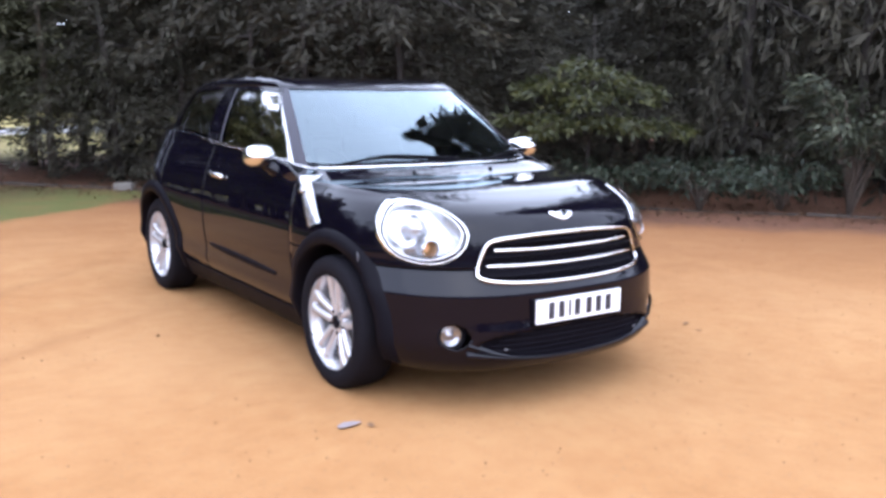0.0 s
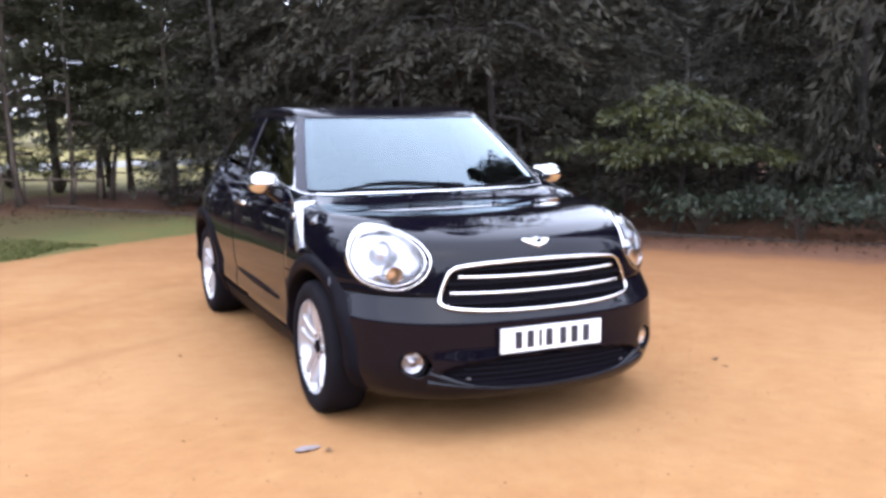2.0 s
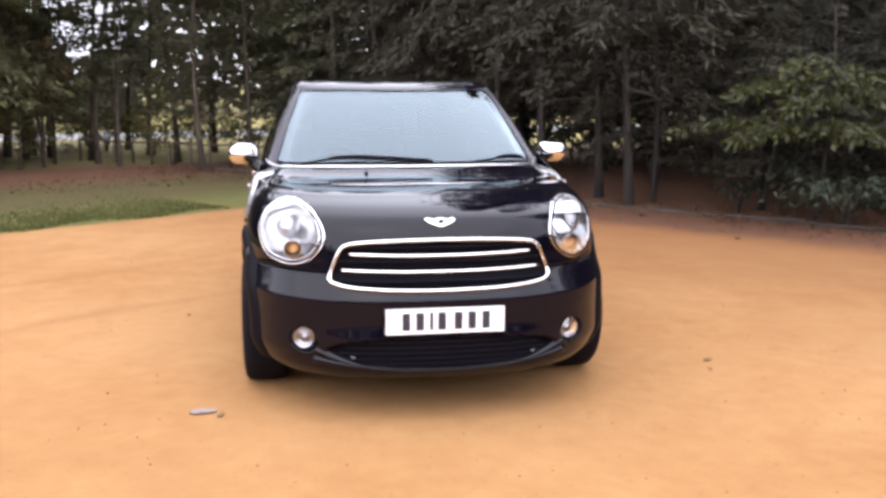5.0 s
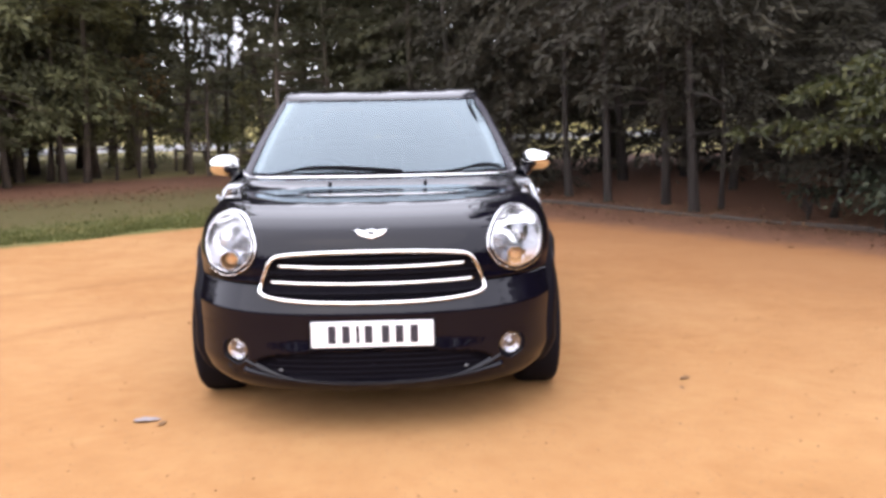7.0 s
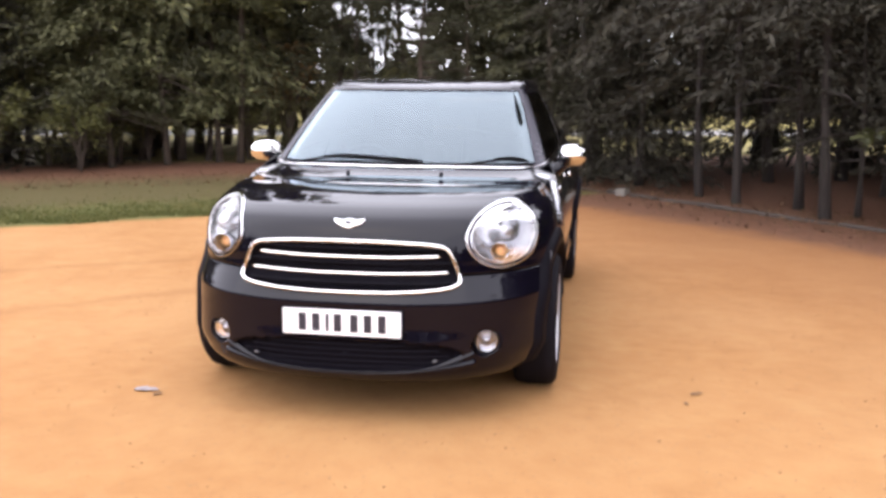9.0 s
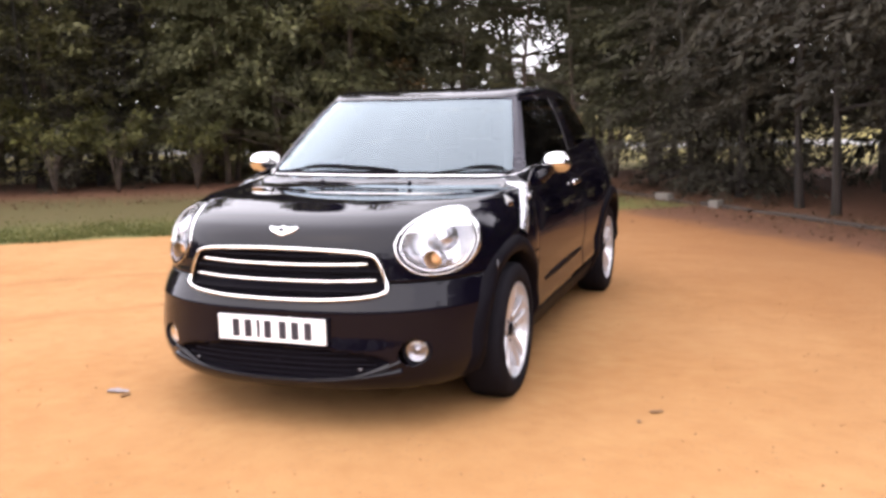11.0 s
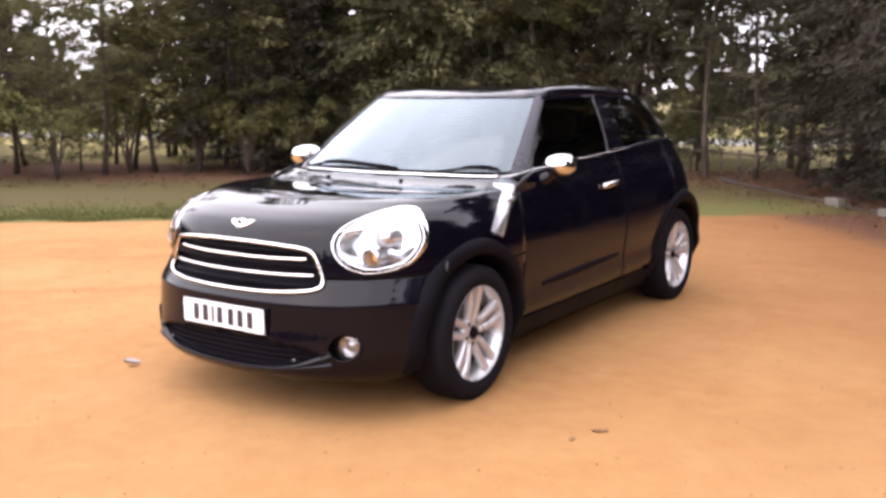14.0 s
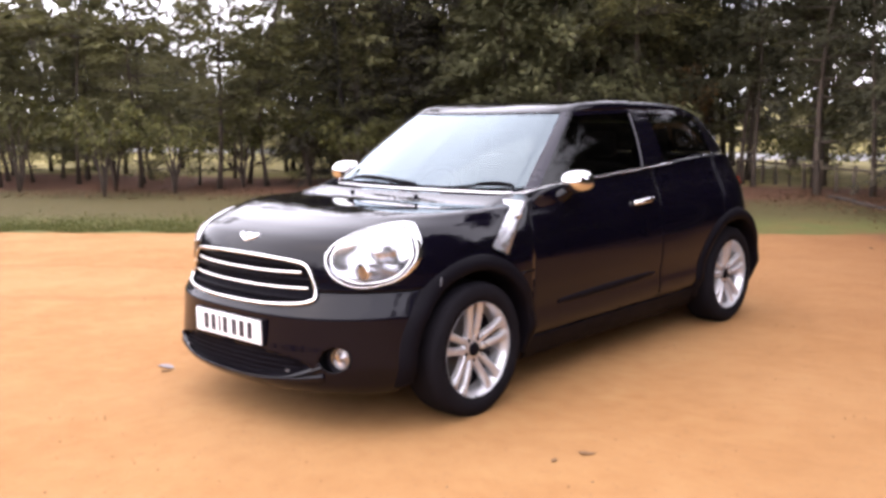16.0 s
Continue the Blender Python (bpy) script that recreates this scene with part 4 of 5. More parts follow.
def conifer(seed, high, bare, reach, branches, tufts, needle, bark_, name="conifer", droop=0.35, leafsize=0.2, label="", lowtwigs=10, thick=0.008, low=0.55, sway=0.35, fine=3.9):
    r = np.random.RandomState(seed)
    tree = tagged(holder(name), label, "tree", "trees of the wood")
    t = np.linspace(0, 1, 12)
    lean = r.uniform(-sway, sway, 2)
    pts = np.stack((lean[0] * t**2 + 0.15 * sway * (np.sin(5 * t + seed) - math.sin(seed)), lean[1] * t**2 + 0.15 * sway * (np.cos(4 * t + seed) - math.cos(seed)), high * t - 0.05 * (t == 0)), -1)
    rad = thick * high * (1 - 0.9 * t) + 0.02 * np.exp(-t * 40)
    trunk("trunk", tree, pts, rad, bark_)
    Vs, Fs, k = [], [], 0
    nl = int(branches * low)
    mid = min(fine, 0.97 * high)
    bz = np.concatenate((r.uniform(bare, mid, nl), mid - 0.2 + (high - mid + 0.1) * r.uniform(0, 1, branches - nl) ** 1.1))
    for z in bz:
        f = min(0.995, (z - bare) / (high - bare))
        L = reach * (1 - f) ** 0.75 * r.uniform(0.55, 1.1) * min(1, 0.55 + f * 4) + 0.15
        az = r.uniform(0, 2 * np.pi)
        base = np.array([np.interp(z / high, t, pts[:, 0]), np.interp(z / high, t, pts[:, 1]), z])
        dirn = np.array((math.cos(az), math.sin(az), 0))
        size = leafsize * (1.0 if z < fine else 2.0)
        nt_ = max(6, int(tufts * (0.4 + L / reach) * (1.3 if z < fine else 0.6)))
        s = r.uniform(0.12, 1, nt_) ** 0.7
        lat = r.normal(0, 0.16, nt_) * (0.4 + L) * (1.15 - s)
        side_ = np.array((-dirn[1], dirn[0], 0))
        C = base + dirn * (s * L)[:, None] + side_ * lat[:, None]
        C[:, 2] += -droop * L * s**1.6 + 0.16 * L * s + r.normal(0, 0.05, nt_)
        A = unit(dirn * 0.8 + side_ * (np.sign(lat) * r.uniform(0.1, 1.1, nt_))[:, None] + r.normal(0, 0.35, (nt_, 3)) + np.array((0, 0, -droop)))
        U = unit(np.cross(A, r.normal(0, 0.6, (nt_, 3)) + np.array((0, 0, 1))))
        v, fc = leaves(C, A, U, size * r.uniform(0.6, 1.5, nt_), size * r.uniform(0.16, 0.32, nt_))
        Vs.append(v), Fs.append(fc + k)
        k += len(v)
    tagged(link_mesh("crown", np.vstack(Vs), np.vstack(Fs), needle, tree, "", False), kind="stuff")
    # bare limbs and dead twigs below and inside the crown
    V, F, q = [], [], 0
    zs = np.concatenate((r.uniform(0.35, bare + 0.3, lowtwigs), r.choice(bz, min(26, branches), False)))
    for z in zs:
        f = max(0, (z - bare) / (high - bare))
        L = reach * (0.45 if z < bare else 0.8 * (1 - f)) * r.uniform(0.5, 1)
        az = r.uniform(0, 2 * np.pi)
        base = np.array([np.interp(z / high, t, pts[:, 0]), np.interp(z / high, t, pts[:, 1]), z])
        d = np.array((math.cos(az), math.sin(az), 0.1))
        s = np.linspace(0, 1, 5)[:, None]
        p = base + d * L * s + np.array((0, 0, -droop * 0.6 * L)) * s**1.6 + r.normal(0, 0.02, (5, 3)) * s
        wdt = 0.016 * (1 - 0.85 * s) * (0.5 + 0.1 * high)
        sd = np.array((-d[1], d[0], 0))
        ringp = [p + sd * wdt, p + np.array((0, 0, 1)) * wdt * 1.2, p - sd * wdt, p - np.array((0, 0, 1)) * wdt * 1.2]
        vv = np.stack(ringp, 1).reshape(-1, 3)
        ii = np.arange(20).reshape(5, 4)
        ff = np.stack((ii[:-1], np.roll(ii[:-1], -1, 1), np.roll(ii[1:], -1, 1), ii[1:]), -1).reshape(-1, 4)
        V.append(vv), F.append(ff + q)
        q += 20
    tagged(link_mesh("branchwork", np.vstack(V), np.vstack(F), bark_, tree, "", True), kind="stuff")
    return tree


def bush(seed, name, stems, high, spread, count, size, mat, bark_, label, hang=0.2, tiers=None, category="bush"):
    r = np.random.RandomState(seed)
    thing = tagged(holder(name), label, category)
    Vs, Fs, k = [], [], 0
    for j in range(stems):
        az = 2 * np.pi * (j + r.uniform(-0.3, 0.3)) / stems
        top = (tiers[j % len(tiers)] if tiers else high * r.uniform(0.55, 1))
        reach = spread * r.uniform(0.65, 1.1)
        s = np.linspace(0, 1, 9)
        p = np.stack((np.cos(az) * reach * s**1.3, np.sin(az) * reach * s**1.3, top * (1 - (1 - s) ** 2.2) - hang * reach * s**3 * 0.6 - 0.03 * (s == 0)), -1)
        p[1:] += r.normal(0, 0.02, (8, 3))
        tube("stem", p, 0.018 * (1 - 0.85 * s) * (0.6 + high * 0.3), bark_, thing, "", False, 7)
        m = count // stems
        u = r.uniform(0.3, 1.03, m) ** 0.8
        C = np.stack([np.interp(u, s, p[:, i]) for i in range(3)], -1)
        lat = r.normal(0, 0.24, m) * spread * (1.25 - u)
        side_ = np.array((-math.sin(az), math.cos(az), 0))
        C = C + side_ * lat[:, None] + r.normal(0, 0.045, (m, 3)) * (0.5 + spread)
        C[:, 2] = np.maximum(C[:, 2] - np.abs(lat) * hang * 0.6, 0.06)
        A = unit(np.array((math.cos(az), math.sin(az), 0)) * 0.7 + side_ * np.sign(lat)[:, None] * 0.6 + r.normal(0, 0.45, (m, 3)) - np.array((0, 0, hang * 2.2)))
        U = unit(np.cross(A, r.normal(0, 0.5, (m, 3)) + np.array((0, 0, 1))))
        v, f = leaves(C, A, U, size * r.uniform(0.6, 1.3, m), size * r.uniform(0.28, 0.45, m), 0.25)
        Vs.append(v), Fs.append(f + k)
        k += len(v)
    tagged(link_mesh("crown", np.vstack(Vs), np.vstack(Fs), mat, thing, "", False), kind="stuff")
    return thing


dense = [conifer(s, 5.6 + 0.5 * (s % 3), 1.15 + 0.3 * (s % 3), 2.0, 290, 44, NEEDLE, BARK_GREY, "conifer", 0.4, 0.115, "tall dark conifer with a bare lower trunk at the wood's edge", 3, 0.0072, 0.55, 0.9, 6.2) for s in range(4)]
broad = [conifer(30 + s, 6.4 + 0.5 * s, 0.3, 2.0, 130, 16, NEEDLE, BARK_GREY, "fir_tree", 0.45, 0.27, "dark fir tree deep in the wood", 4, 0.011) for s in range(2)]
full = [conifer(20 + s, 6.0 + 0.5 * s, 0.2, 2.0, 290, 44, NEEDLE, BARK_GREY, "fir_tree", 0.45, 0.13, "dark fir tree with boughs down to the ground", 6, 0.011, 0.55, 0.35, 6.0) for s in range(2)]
green = [conifer(26 + s, 6.0 + 0.5 * s, 1.15, 1.9, 250, 44, MIDGREEN, BARK_DARK, "fir_tree", 0.45, 0.13, "soft green fir tree with a short bare trunk", 6, 0.011, 0.55, 0.35, 6.0) for s in range(2)]
pines = [conifer(40 + s, 6.0 + 0.5 * (s % 3), 1.6 + 0.3 * (s % 3), 1.5, 84, 52, PINE, BARK_DARK, "pine_tree", 0.15, 0.13, "slender pine tree with open greyish crown and bare trunk", 10, 0.0075, 0.5, 1.1) for s in range(4)]
high_pine = [conifer(70 + s, 7.2 + s, 3.0, 1.7, 110, 34, MIDGREEN, BARK_DARK, "pine_tree", 0.1, 0.16, "tall pine tree with a long bare trunk", 12, 0.0065, 0.25, 0.9) for s in range(2)]
soft_fir = [conifer(80 + s, 6.2 + 0.5 * s, 0.7, 1.6, 105, 52, PINE, BARK_DARK, "spruce_tree", 0.35, 0.14, "bushy green spruce tree beyond the grass strip", 6, 0.009, 0.6) for s in range(3)]
young = [conifer(60 + s, 3.0 + 0.5 * s, 0.35, 0.9, 110, 22, PINE, BARK_DARK, "young_pine", 0.2, 0.11, "young bushy pine tree", 4, 0.01, 0.999) for s in range(2)]


dark_pine = [conifer(45 + s, 6.0 + 0.5 * s, 1.6 + 0.2 * s, 1.5, 90, 50, MIDGREEN, BARK_DARK, "pine_tree", 0.15, 0.13, "slender dark pine tree with an open crown and bare trunk", 10, 0.0075, 0.5, 1.1) for s in range(3)]
olive = [conifer(90 + s, 6.0 + 0.5 * s, 0.9, 1.8, 150, 52, OLIVE, BARK_DARK, "spruce_tree", 0.4, 0.14, "soft olive-green spruce tree beyond the grass strip", 6, 0.009, 0.6) for s in range(2)]
crowned = [conifer(95 + s, 10.0 + s, 4.6, 2.4, 95, 22, PINE, BARK_DARK, "tall_pine", 0.15, 0.30, "very tall pine tree crowned high above a bare trunk", 2, 0.0036, 0.5, 0.6, 5.0) for s in range(2)]


def plant(models, x, y, size, r):
    src = models[r.randrange(len(models))]
    if y > 6 and x < -3.5:
        size *= 1.25 if -10.5 < x < -5 else 0.9
    tall = 1.0
    if x > -1 and x + y > 7.5:  # the kerb wood is of uneven height
        az, deep = math.degrees(math.atan2(y, x)), (Vector((x, y, 0)) - KERB_A).dot(into)
        tall = 2.0 if az < 32 else 0.95 if az < 36 else 0.46 + 0.02 * deep if az < 55 else 0.85 if az < 60 else 1.3 if az < 79 else 0.8
        size *= 1.3 if tall > 1 else 1.0
    elif x < -7 and y > 3:
        tall = 0.75
    wide = size * r.uniform(0.8, 1.15)
    m = pose(x, y, 0, r.uniform(-2, 2), r.uniform(-2, 2), r.uniform(0, 360)) @ Matrix.Diagonal((wide, wide, size * tall * r.uniform(0.9, 1.15), 1))
    c = copy_thing(src, Matrix())
    c.matrix_basis = m
    return c


r = random.Random(11)
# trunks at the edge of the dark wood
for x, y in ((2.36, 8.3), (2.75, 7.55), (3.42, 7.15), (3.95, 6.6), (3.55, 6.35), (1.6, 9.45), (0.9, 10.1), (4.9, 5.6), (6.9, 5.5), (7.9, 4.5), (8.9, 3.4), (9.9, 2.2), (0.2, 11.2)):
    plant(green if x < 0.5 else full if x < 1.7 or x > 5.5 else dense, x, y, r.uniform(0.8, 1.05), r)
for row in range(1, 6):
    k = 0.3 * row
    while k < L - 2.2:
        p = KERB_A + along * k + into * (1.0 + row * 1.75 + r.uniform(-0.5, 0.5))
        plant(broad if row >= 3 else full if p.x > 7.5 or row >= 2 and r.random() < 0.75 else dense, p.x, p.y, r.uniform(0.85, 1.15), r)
        k += r.uniform(1.5, 2.3)
# open pines beyond the grass
for x, y in ((-3.64, 12.9), (-2.1, 11.9), (-4.1, 13.4), (-1.3, 12.1), (-0.66, 12.6), (-5.6, 12.0), (-6.4, 12.4), (-7.6, 11.2), (-8.9, 12.0), (-10.2, 9.6), (-11.4, 7.9),
             (-11.7, 7.0), (-12.4, 8.2), (-13.4, 6.3), (-13.9, 8.9), (-16.9, 5.7), (-17.7, 5.5), (-17.6, 6.7), (-15.2, 7.6), (-9.6, 10.9)):
    plant(dark_pine if x > -5 else pines, x, y, r.uniform(0.85, 1.1), r)
for k in range(16):
    x = -19 + 1.25 * k + r.uniform(-0.6, 0.6)
    if -5.6 < x < -0.5:
        continue
    if -18.2 < x < -15.4:
        continue
    plant(pines, x, 9.5 + 0.32 * (x + 18) + r.uniform(0, 3.0), r.uniform(0.9, 1.2), r)
for x, y in ((-14.3, 6.9), (-13.0, 7.4), (-12.6, 6.6), (-9.9, 9.3), (-8.6, 10.6), (-8.2, 11.4), (-7.0, 12.6), (-4.9, 13.6), (-16.2, 6.6), (-10.9, 8.6), (-5.2, 12.4), (-2.7, 13.2), (0.3, 12.4), (-7.9, 10.4)):
    plant(young, x, y, r.uniform(0.7, 1.05), r)
for k in range(22):
    x = -17.5 + 0.48 * k + r.uniform(-0.5, 0.5)
    if k < 5:
        continue
    plant(soft_fir, x, 10.6 + 0.28 * (x + 17) + 1.9 * (k % 3) + r.uniform(-0.5, 0.5), r.uniform(0.85, 1.15), r)
for x, y in ((-7.4, 14.2), (-9.0, 15.5), (-19.5, 8.5), (-22.5, 10), (-8.5, 18.5), (-10.5, 18.0), (-12.5, 17.0), (-15, 15.5), (-17.5, 14), (-20, 13.5), (-13.5, 20), (-16.5, 18.5), (1.7, 12.3), (-22, 6), (-21, 9)):
    plant(soft_fir, x, y, r.uniform(0.9, 1.2), r)
for x, y in ((-11.6, 9.9), (-10.4, 10.9), (-7.9, 13.0), (-6.3, 14.3), (-6.9, 15.4), (-5.7, 12.8), (-6.9, 12.3)):
    plant(green if x > -7 else soft_fir, x, y, 1.0 if x > -7 else r.uniform(0.75, 0.9), r)
for x, y in ((-5.8, 15.6), (-4.8, 19.5), (-6.6, 18.2), (-19.6, 6.4), (-20.6, 7.8), (-18.9, 4.6), (-16.8, 6.9), (-17.8, 8.4), (-16.0, 4.6)):
    plant(soft_fir, x, y, r.uniform(0.85, 1.0), r)
for x, y in ((-7.4, 10.6), (-6.7, 11.3), (-8.2, 11.2), (-6.0, 12.0), (-7.6, 12.1)):
    plant(olive, x, y, r.uniform(0.85, 1.0), r)
for x, y in ((-10.4, 9.2), (-9.6, 9.8), (-8.9, 10.5)):
    plant(full, x, y, r.uniform(0.75, 0.9), r)
plant(crowned, -15.4, 6.0, 1.0, r).scale = (1.0, 1.0, 0.66)
for x, y in ((0.95, 10.75), (1.45, 9.95), (2.0, 10.6), (1.5, 11.6)):
    plant(full, x, y, r.uniform(0.7, 0.85), r)
for x, y in ((-0.8, 13.0), (0.3, 13.3), (-0.1, 14.7), (1.0, 12.6), (0.7, 15.4), (-1.4, 15.6)):
    plant(green, x, y, r.uniform(0.9, 1.1), r)
for x, y in ((-4.4, 14.3), (-2.7, 13.7), (-1.4, 14.7), (-3.5, 15.6), (-5.3, 15.1), (-2.2, 16.2), (-0.4, 15.8)):
    plant(high_pine, x, y, r.uniform(0.9, 1.1), r)
for x, y in ((-4.2, 17.4), (-2.6, 20.5)):
    plant(green, x, y, r.uniform(0.95, 1.1), r)
# trees that close the clearing behind the camera, seen in the paint and glass
for k in range(34):
    a = radians(176 + k * 5.6)
    d = r.uniform(15, 19)
    plant(broad, d * math.cos(a) * 1.05, d * math.sin(a) - 0.5, r.uniform(0.5, 0.72), r)
for src in high_pine + dense + broad + full + green + dark_pine + olive + crowned + pines + young + soft_fir:
    for o in (*src.children_recursive, src):
        bpy.data.objects.remove(o)



def layered_tree(seed, boughs, leafcount, size, label):
    """A thin stem with flat boughs whose leaves hang from them."""
    r_ = np.random.RandomState(seed)
    thing = tagged(holder("young_tree"), label, "tree")
    t = np.linspace(0, 1, 10)
    tube("trunk", np.stack((0.08 * np.sin(3 * t), -0.1 * t, 2.3 * t - 0.03 * (t == 0)), -1), 0.03 * (1 - 0.8 * t), BARK_GREY, thing, "", False, 8)
    Vs, Fs, k = [], [], 0
    for z0, az, reach, rise in boughs:
        az = radians(az)
        d, s_ = np.array((math.cos(az), math.sin(az), 0)), np.array((-math.sin(az), math.cos(az), 0))
        q = np.linspace(0, 1, 8)[:, None]
        p = np.array((0, -0.05, z0)) + d * reach * q + np.array((0, 0, 1)) * (rise * np.sin(q * 2.4) - 0.12 * q**3)
        tube("bough", p, 0.014 * (1 - 0.85 * q[:, 0]), BARK_GREY, thing, "", False, 6)
        m_ = int(leafcount * reach)
        u = r_.uniform(0.12, 1.05, m_)
        lat = r_.normal(0, 0.2, m_) * (1.2 - u * 0.7)
        C = np.stack([np.interp(u, q[:, 0], p[:, i]) for i in range(3)], -1) + s_ * lat[:, None] + r_.normal(0, 0.02, (m_, 3))
        C[:, 2] -= np.abs(lat) * 0.25
        A = unit(d * r_.uniform(-0.1, 0.7, m_)[:, None] + s_ * (np.sign(lat) * r_.uniform(0, 0.5, m_))[:, None] + r_.normal(0, 0.25, (m_, 3)) - np.array((0, 0, 0.3)))
        U = unit(np.cross(A, r_.normal(0, 0.8, (m_, 3)) + d))
        v, f = leaves(C, A, U, size * r_.uniform(0.6, 1.3, m_), size * r_.uniform(0.3, 0.5, m_), 0.1)
        Vs.append(v), Fs.append(f + k)
        k += len(v)
    tagged(link_mesh("crown", np.vstack(Vs), np.vstack(Fs), CHESTNUT, thing, "", False), kind="stuff")
    return thing


b = layered_tree(3, [(1.05, 255, 1.25, 0.1), (1.02, 205, 1.35, 0.08), (1.0, 300, 1.2, 0.1), (1.1, 170, 1.5, 0.06), (1.05, 330, 1.3, 0.05), (1.3, 225, 1.0, 0.1), (1.35, 280, 0.9, 0.12),
                     (1.4, 190, 1.1, 0.14), (1.45, 315, 0.9, 0.1), (1.55, 250, 0.7, 0.12), (1.7, 210, 0.6, 0.1), (1.6, 30, 0.8, 0.1), (1.2, 90, 0.8, 0.1), (1.5, 140, 0.9, 0.1)], 210, 0.105,
                 "young broadleaf tree with bright hanging leaves over the kerb")
b.matrix_basis = pose(5.0, 4.6, 0)
PALE = foliage("pale_shrub_leaves", (0.022, 0.026, 0.015), (0.062, 0.068, 0.042), (0.130, 0.134, 0.086), 0.5, 0.3)
b = bush(4, "rhododendron", 13, 1.6, 0.95, 1700, 0.13, PALE, BARK_DARK, "rounded evergreen shrub beside the kerb", 0.15)
b.matrix_basis = pose(7.15, 2.35, 0)
b = bush(5, "low_shrub", 11, 0.65, 0.75, 900, 0.10, SHRUB, BARK_DARK, "low leafy shrub under the trees by the kerb", 0.2)
b.matrix_basis = pose(5.95, 3.55, 0)
copy_thing(b, pose(5.2, 4.35, 0, 0, 0, 120))
copy_thing(b, pose(6.75, 3.0, 0, 0, 0, 60))
b = bush(6, "sapling", 6, 0.5, 0.22, 160, 0.10, SHRUB, BARK_GREY, "small sapling growing under the trees", 0.1)
b.matrix_basis = pose(4.55, 5.45, 0)

YELLOW = foliage("yellow_green_leaves", (0.05, 0.052, 0.014), (0.14, 0.135, 0.04), (0.24, 0.22, 0.075), 0.6, 0.3)
RUSSET = foliage("russet_leaves", (0.06, 0.034, 0.014), (0.15, 0.085, 0.03), (0.24, 0.14, 0.055), 0.7, 0.3)
b = bush(7, "sapling", 9, 1.7, 0.75, 1000, 0.12, YELLOW, BARK_DARK, "leafy yellow-green sapling at the edge of the open wood", 0.15)
b.matrix_basis = pose(-10.7, 8.4, 0)
for x, y, turn, size in ((-11.6, 7.5, 80, 0.95), (-12.0, 4.8, 200, 1.0), (-11.5, 5.9, 300, 0.85), (-9.8, 9.4, 140, 0.9), (-13.1, 5.6, 20, 1.05), (-7.2, 11.6, 60, 0.7), (-14.6, 4.4, 250, 1.1), (-9.3, 8.3, 30, 0.8), (-8.5, 8.9, 170, 0.85), (-7.4, 9.6, 280, 0.75)):
    copy_thing(b, pose(x, y, 0, 0, 0, turn) @ Matrix.Diagonal((size, size, size, 1)))
b = bush(8, "field_shrub", 9, 0.95, 0.9, 700, 0.13, YELLOW, BARK_DARK, "low bright shrub in the rough field", 0.15)
b.matrix_basis = pose(-3.4, 15.6, 0)
for x, y, turn, size in ((-2.3, 16.8, 80, 1.0), (-4.6, 17.0, 200, 1.1), (-1.3, 15.2, 300, 0.8), (-5.3, 18.5, 140, 1.2), (-14.8, 11.5, 20, 0.9), (-16.2, 10.4, 100, 1.0)):
    copy_thing(b, pose(x, y, 0, 0, 0, turn) @ Matrix.Diagonal((size, size, size, 1)))
b = bush(9, "beech_sapling", 8, 2.3, 0.7, 800, 0.11, RUSSET, BARK_DARK, "sapling with russet autumn leaves among the pines", 0.1)
b.matrix_basis = pose(-4.9, 12.8, 0)

# far hedge of woods around the fields
V, F, k = [], [], 0
rr = np.random.RandomState(8)
m = 100000
a = np.where(rr.uniform(0, 1, m) < 0.45, rr.uniform(-0.9, 1.45, m), rr.uniform(0, 2 * np.pi, m)) % (2 * np.pi)
d = rr.uniform(40, 54, m)
top = 6.3 + 0.8 * np.sin(a * 9) + 0.7 * np.sin(a * 23 + 1) + 0.6 * np.sin(a * 51) + 0.5 * np.sin(a * 117) + 2.5 * np.clip(2 * np.cos(a - 0.3) - 0.6, 0, 1)
for gap, wide, low in ((102, 3.2, 3.2), (146, 3.4, 2.6)):  # two openings in the far trees
    top -= low * np.exp(-(((np.degrees(a) - gap) / wide) ** 2))
C = np.stack((d * np.cos(a), d * np.sin(a), rr.uniform(0, 1, m) ** 0.8 * np.maximum(top, 1.2)), -1)
A = unit(rr.normal(0, 1, (m, 3)))
U = unit(np.cross(A, rr.normal(0, 1, (m, 3))))
v, f = leaves(C, A, U, rr.uniform(0.4, 1.1, m), rr.uniform(0.25, 0.6, m))
tagged(link_mesh("far_woods", v, f, FAR, None, "", False), "distant line of trees beyond the fields", "woods", kind="stuff")


# ---- road, fence and small things ----
ROADTOP = plain("pale_asphalt", (0.216, 0.2088, 0.2016), 0.9, 0.0, 0.15, 6, 0.2)
t = np.linspace(-1, 1, 60)
c = np.stack((-14 + 52 * t, 21 + 13.5 * t), -1)
nn = np.array((-0.25, 0.968))
road = np.stack([np.concatenate((c + nn * o, np.full((60, 1), 0.02 + h)), 1) for o, h in ((-1.6, -0.03), (-1.5, 0.0), (0, 0.02), (1.5, 0.0), (1.6, -0.03))])
tagged(sheet("road", road, ROADTOP), "pale asphalt lane across the field", "road", kind="structure")

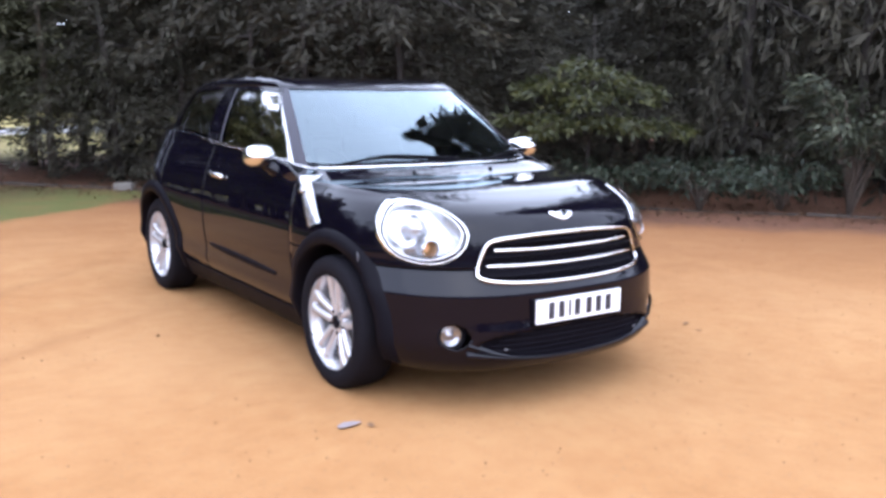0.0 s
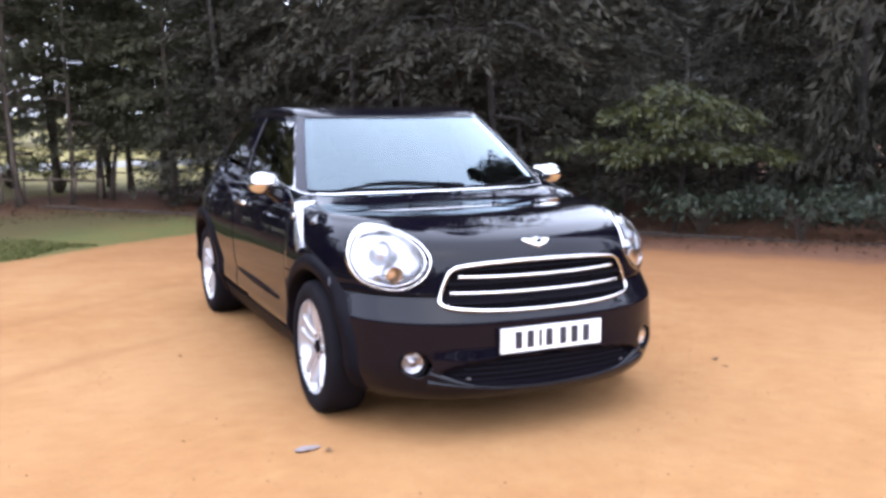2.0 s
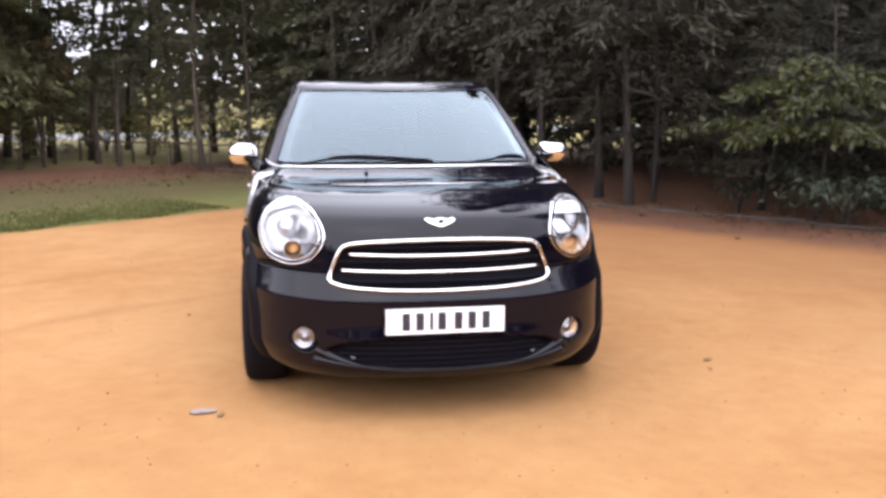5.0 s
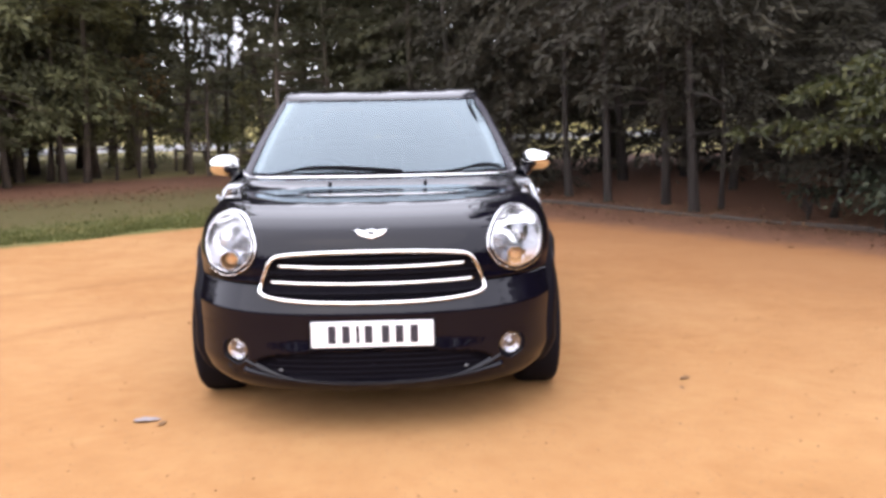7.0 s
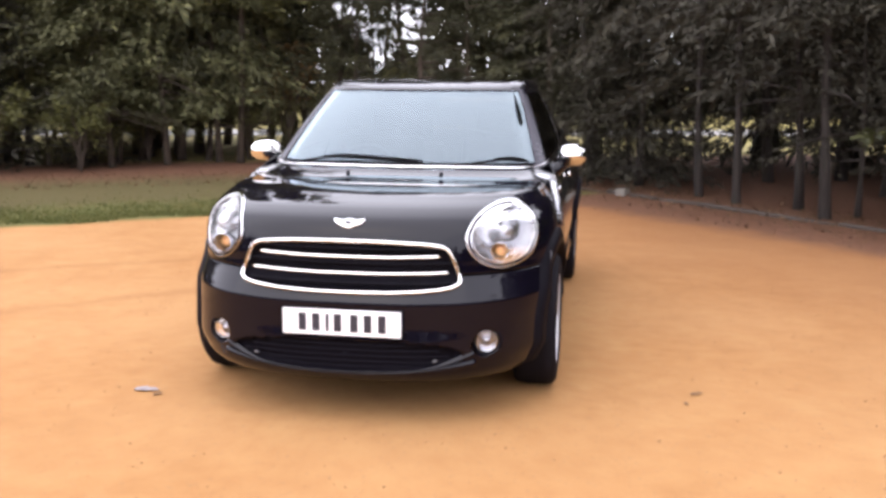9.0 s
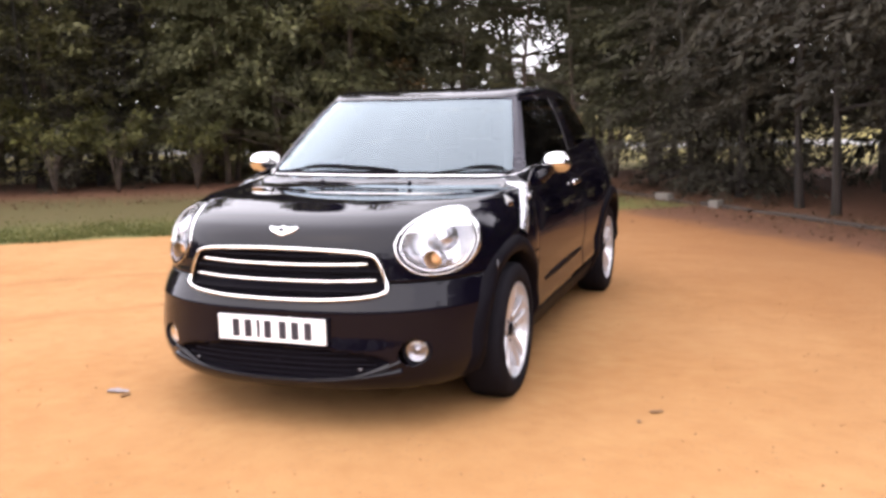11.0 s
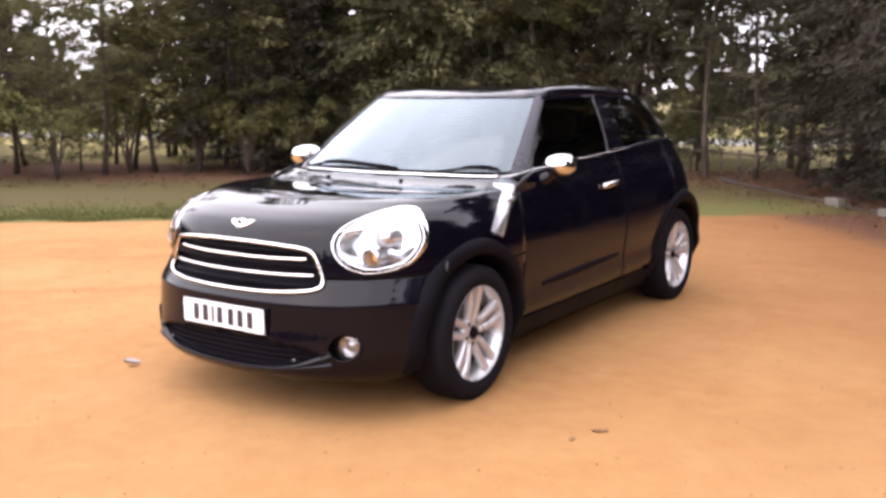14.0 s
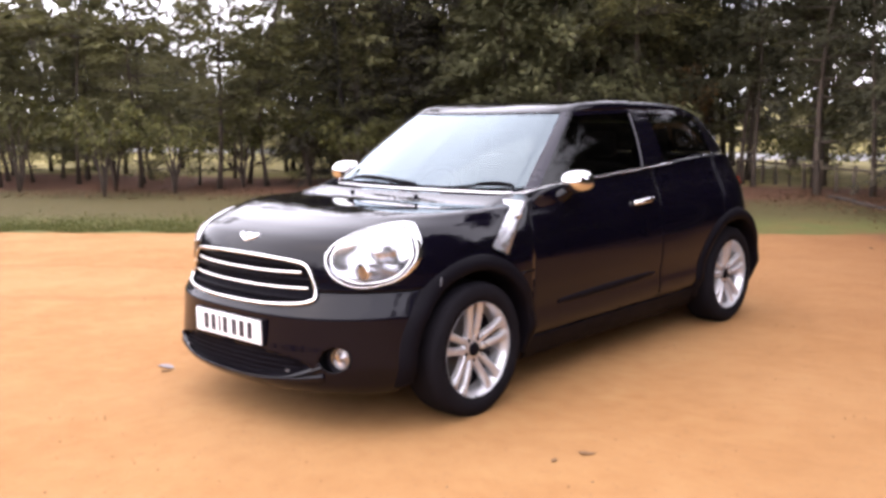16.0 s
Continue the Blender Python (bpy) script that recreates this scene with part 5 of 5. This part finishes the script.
WOOD = bark("weathered_wood", (0.0432, 0.0324, 0.0216), (0.144, 0.108, 0.072))
fence = tagged(holder("fence"), "low weathered post and rail fence among the trees", "fence")
a, b_ = np.array((-4.6, 14.3)), np.array((-0.9, 11.7))
r = random.Random(21)
for k in range(11):
    p = a + (b_ - a) * k / 10
    hgt = 0.46 + r.uniform(-0.03, 0.05)
    tube("post", [(p[0], p[1], -0.05), (p[0] + r.uniform(-0.01, 0.01), p[1], hgt * 0.5), (p[0] + r.uniform(-0.02, 0.02), p[1], hgt)], 0.035, WOOD, fence, "", False, 7)
for z in (0.40,):
    q = np.linspace(0, 1, 12)[:, None]
    tube("rail", np.concatenate((a + (b_ - a) * q, z + 0.01 * np.sin(q * 17)), 1), 0.022, WOOD, fence, "", False, 6)

# grass blades on the strip between sand and litter
rr = np.random.RandomState(4)
m = 26000
e0, e1 = np.array((-11.5, -0.85)), np.array((-0.2, 7.45))
u, d = rr.uniform(0, 1, m), np.abs(rr.normal(0, 0.75, m))
nrm = unit(np.array((-(e1 - e0)[1], (e1 - e0)[0])))
xy = e0 + (e1 - e0) * (0.9 * u)[:, None] + nrm * (d + 0.12 * np.sin(u * 60) + 0.05)[:, None]
hgt = 0.018 + 0.022 * rr.uniform(0, 1, m) ** 2 + 0.012 * (d < 0.25) * rr.uniform(0, 1, m)
C = np.concatenate((xy, np.zeros((m, 1))), 1)
A = unit(rr.normal(0, 0.5, (m, 3)) * (1, 1, 0) + np.array((0, 0, 1)))
U = unit(np.cross(A, rr.normal(0, 1, (m, 3))))
v, f = leaves(C, A, U, hgt, 0.012 + 0.012 * rr.uniform(0, 1, m))
TURF = foliage("grass_blades", (0.058, 0.066, 0.018), (0.112, 0.118, 0.032), (0.165, 0.155, 0.050), 0.75, 0.15)
tagged(link_mesh("grass", v, f, TURF, None, "", False), "short patchy grass along the edge of the sand", "grass", kind="stuff")

# fallen leaves and needles over the litter and along the kerb
m = 9000
t = rr.uniform(-0.05, 1.05, m)
dd = rr.normal(0.0, 0.5, m)
p = np.array(KERB_A)[:2] + (np.array(KERB_B) - np.array(KERB_A))[:2] * t[:, None] + np.array(into)[:2] * dd[:, None]
far = rr.uniform(0, 1, (4000, 2)) * (13, 2.6) + (-14, 0)
far = np.stack((far[:, 0], 10.4 + 0.52 * (far[:, 0] + 2) * 1.0 + far[:, 1] - 1.0), -1)
p = np.vstack((p, far))
m = len(p)
C = np.concatenate((p, rr.uniform(0.004, 0.02, (m, 1))), 1)
A = unit(rr.normal(0, 1, (m, 3)) * (1, 1, 0.25))
U = unit(np.cross(A, np.array((0, 0, 1.0)) + rr.normal(0, 0.3, (m, 3))))
v, f = leaves(C, A, U, rr.uniform(0.03, 0.08, m), rr.uniform(0.012, 0.04, m))
DEAD = foliage("dead_leaves", (0.036, 0.02016, 0.0108), (0.1296, 0.072, 0.036), (0.2304, 0.144, 0.0792), 0.8, 0.2)
tagged(link_mesh("leaf_litter", v, f, DEAD, None, "", False), "brown fallen leaves and needles along the kerb", "leaf litter", kind="stuff")

# grit on the sand
m = 3800
ang, rad = rr.uniform(0, 2 * np.pi, m), 1.2 + 6.0 * rr.uniform(0, 1, m) ** 0.8
C = np.stack((rad * np.cos(ang) * 1.1, rad * np.sin(ang) * 1.05 + 0.4, np.full(m, 0.001)), -1)
size = rr.uniform(0.003, 0.009, m) * (1 + 0.8 * (rr.uniform(0, 1, m) > 0.99))
tet = np.array(((1, 0, -0.2), (-0.5, 0.87, -0.2), (-0.5, -0.87, -0.2), (0, 0, 0.75)))
v = C[:, None] + tet * size[:, None, None] * rr.uniform(0.6, 1.3, (m, 4, 1))
f = (np.arange(m)[:, None, None] * 4 + np.array(((0, 1, 3), (1, 2, 3), (2, 0, 3)))).reshape(-1, 3)
GRIT = foliage("grit", (0.1872, 0.0972, 0.0432), (0.2592, 0.144, 0.0684), (0.3024, 0.2088, 0.1224), 0.9, 0.0)
tagged(link_mesh("grit", v.reshape(-1, 3), f, GRIT, None, "", False), "loose grit and small stones on the sand", "gravel", kind="stuff")


def curled_leaf(x, y, turn, size, mat, label, bend=0.25):
    a, b2 = np.meshgrid(np.linspace(-1, 1, 12), np.linspace(-1, 1, 7))
    wid = 0.42 * np.sqrt(np.clip(1 - a**2, 0, 1)) * (1 - 0.25 * a)
    z = 0.10 + bend * (a**2) * 0.6 + 0.28 * (b2 * wid) ** 2 * 3 + 0.03 * np.sin(9 * a + 3 * b2)
    P_ = np.stack((a * size, b2 * wid * size, (z - z.min()) * size + 0.002), -1)
    ob = sheet("fallen_leaf", P_, mat, None, "", None, 0.0012)
    ob.matrix_basis = pose(x, y, 0, 0, 0, turn)
    return tagged(ob, label, "leaf")


LEAF_GREY = plain("grey_leaf", (0.20, 0.165, 0.16), 0.6, 0.0, 0.25, 30)
LEAF_BROWN = plain("brown_leaf", (0.15, 0.078, 0.034), 0.95, 0.0, 0.3, 30)
curled_leaf(-1.06, -0.555, 10, 0.062, LEAF_GREY, "pale grey curled leaf lying on the sand", 0.1)
curled_leaf(-0.98, -0.60, 70, 0.03, LEAF_BROWN, "small brown leaf lying on the sand")
curled_leaf(1.56, -0.13, 30, 0.035, LEAF_BROWN, "small brown leaf lying on the sand")
curled_leaf(1.50, -0.28, 100, 0.022, LEAF_BROWN, "small brown leaf lying on the sand")
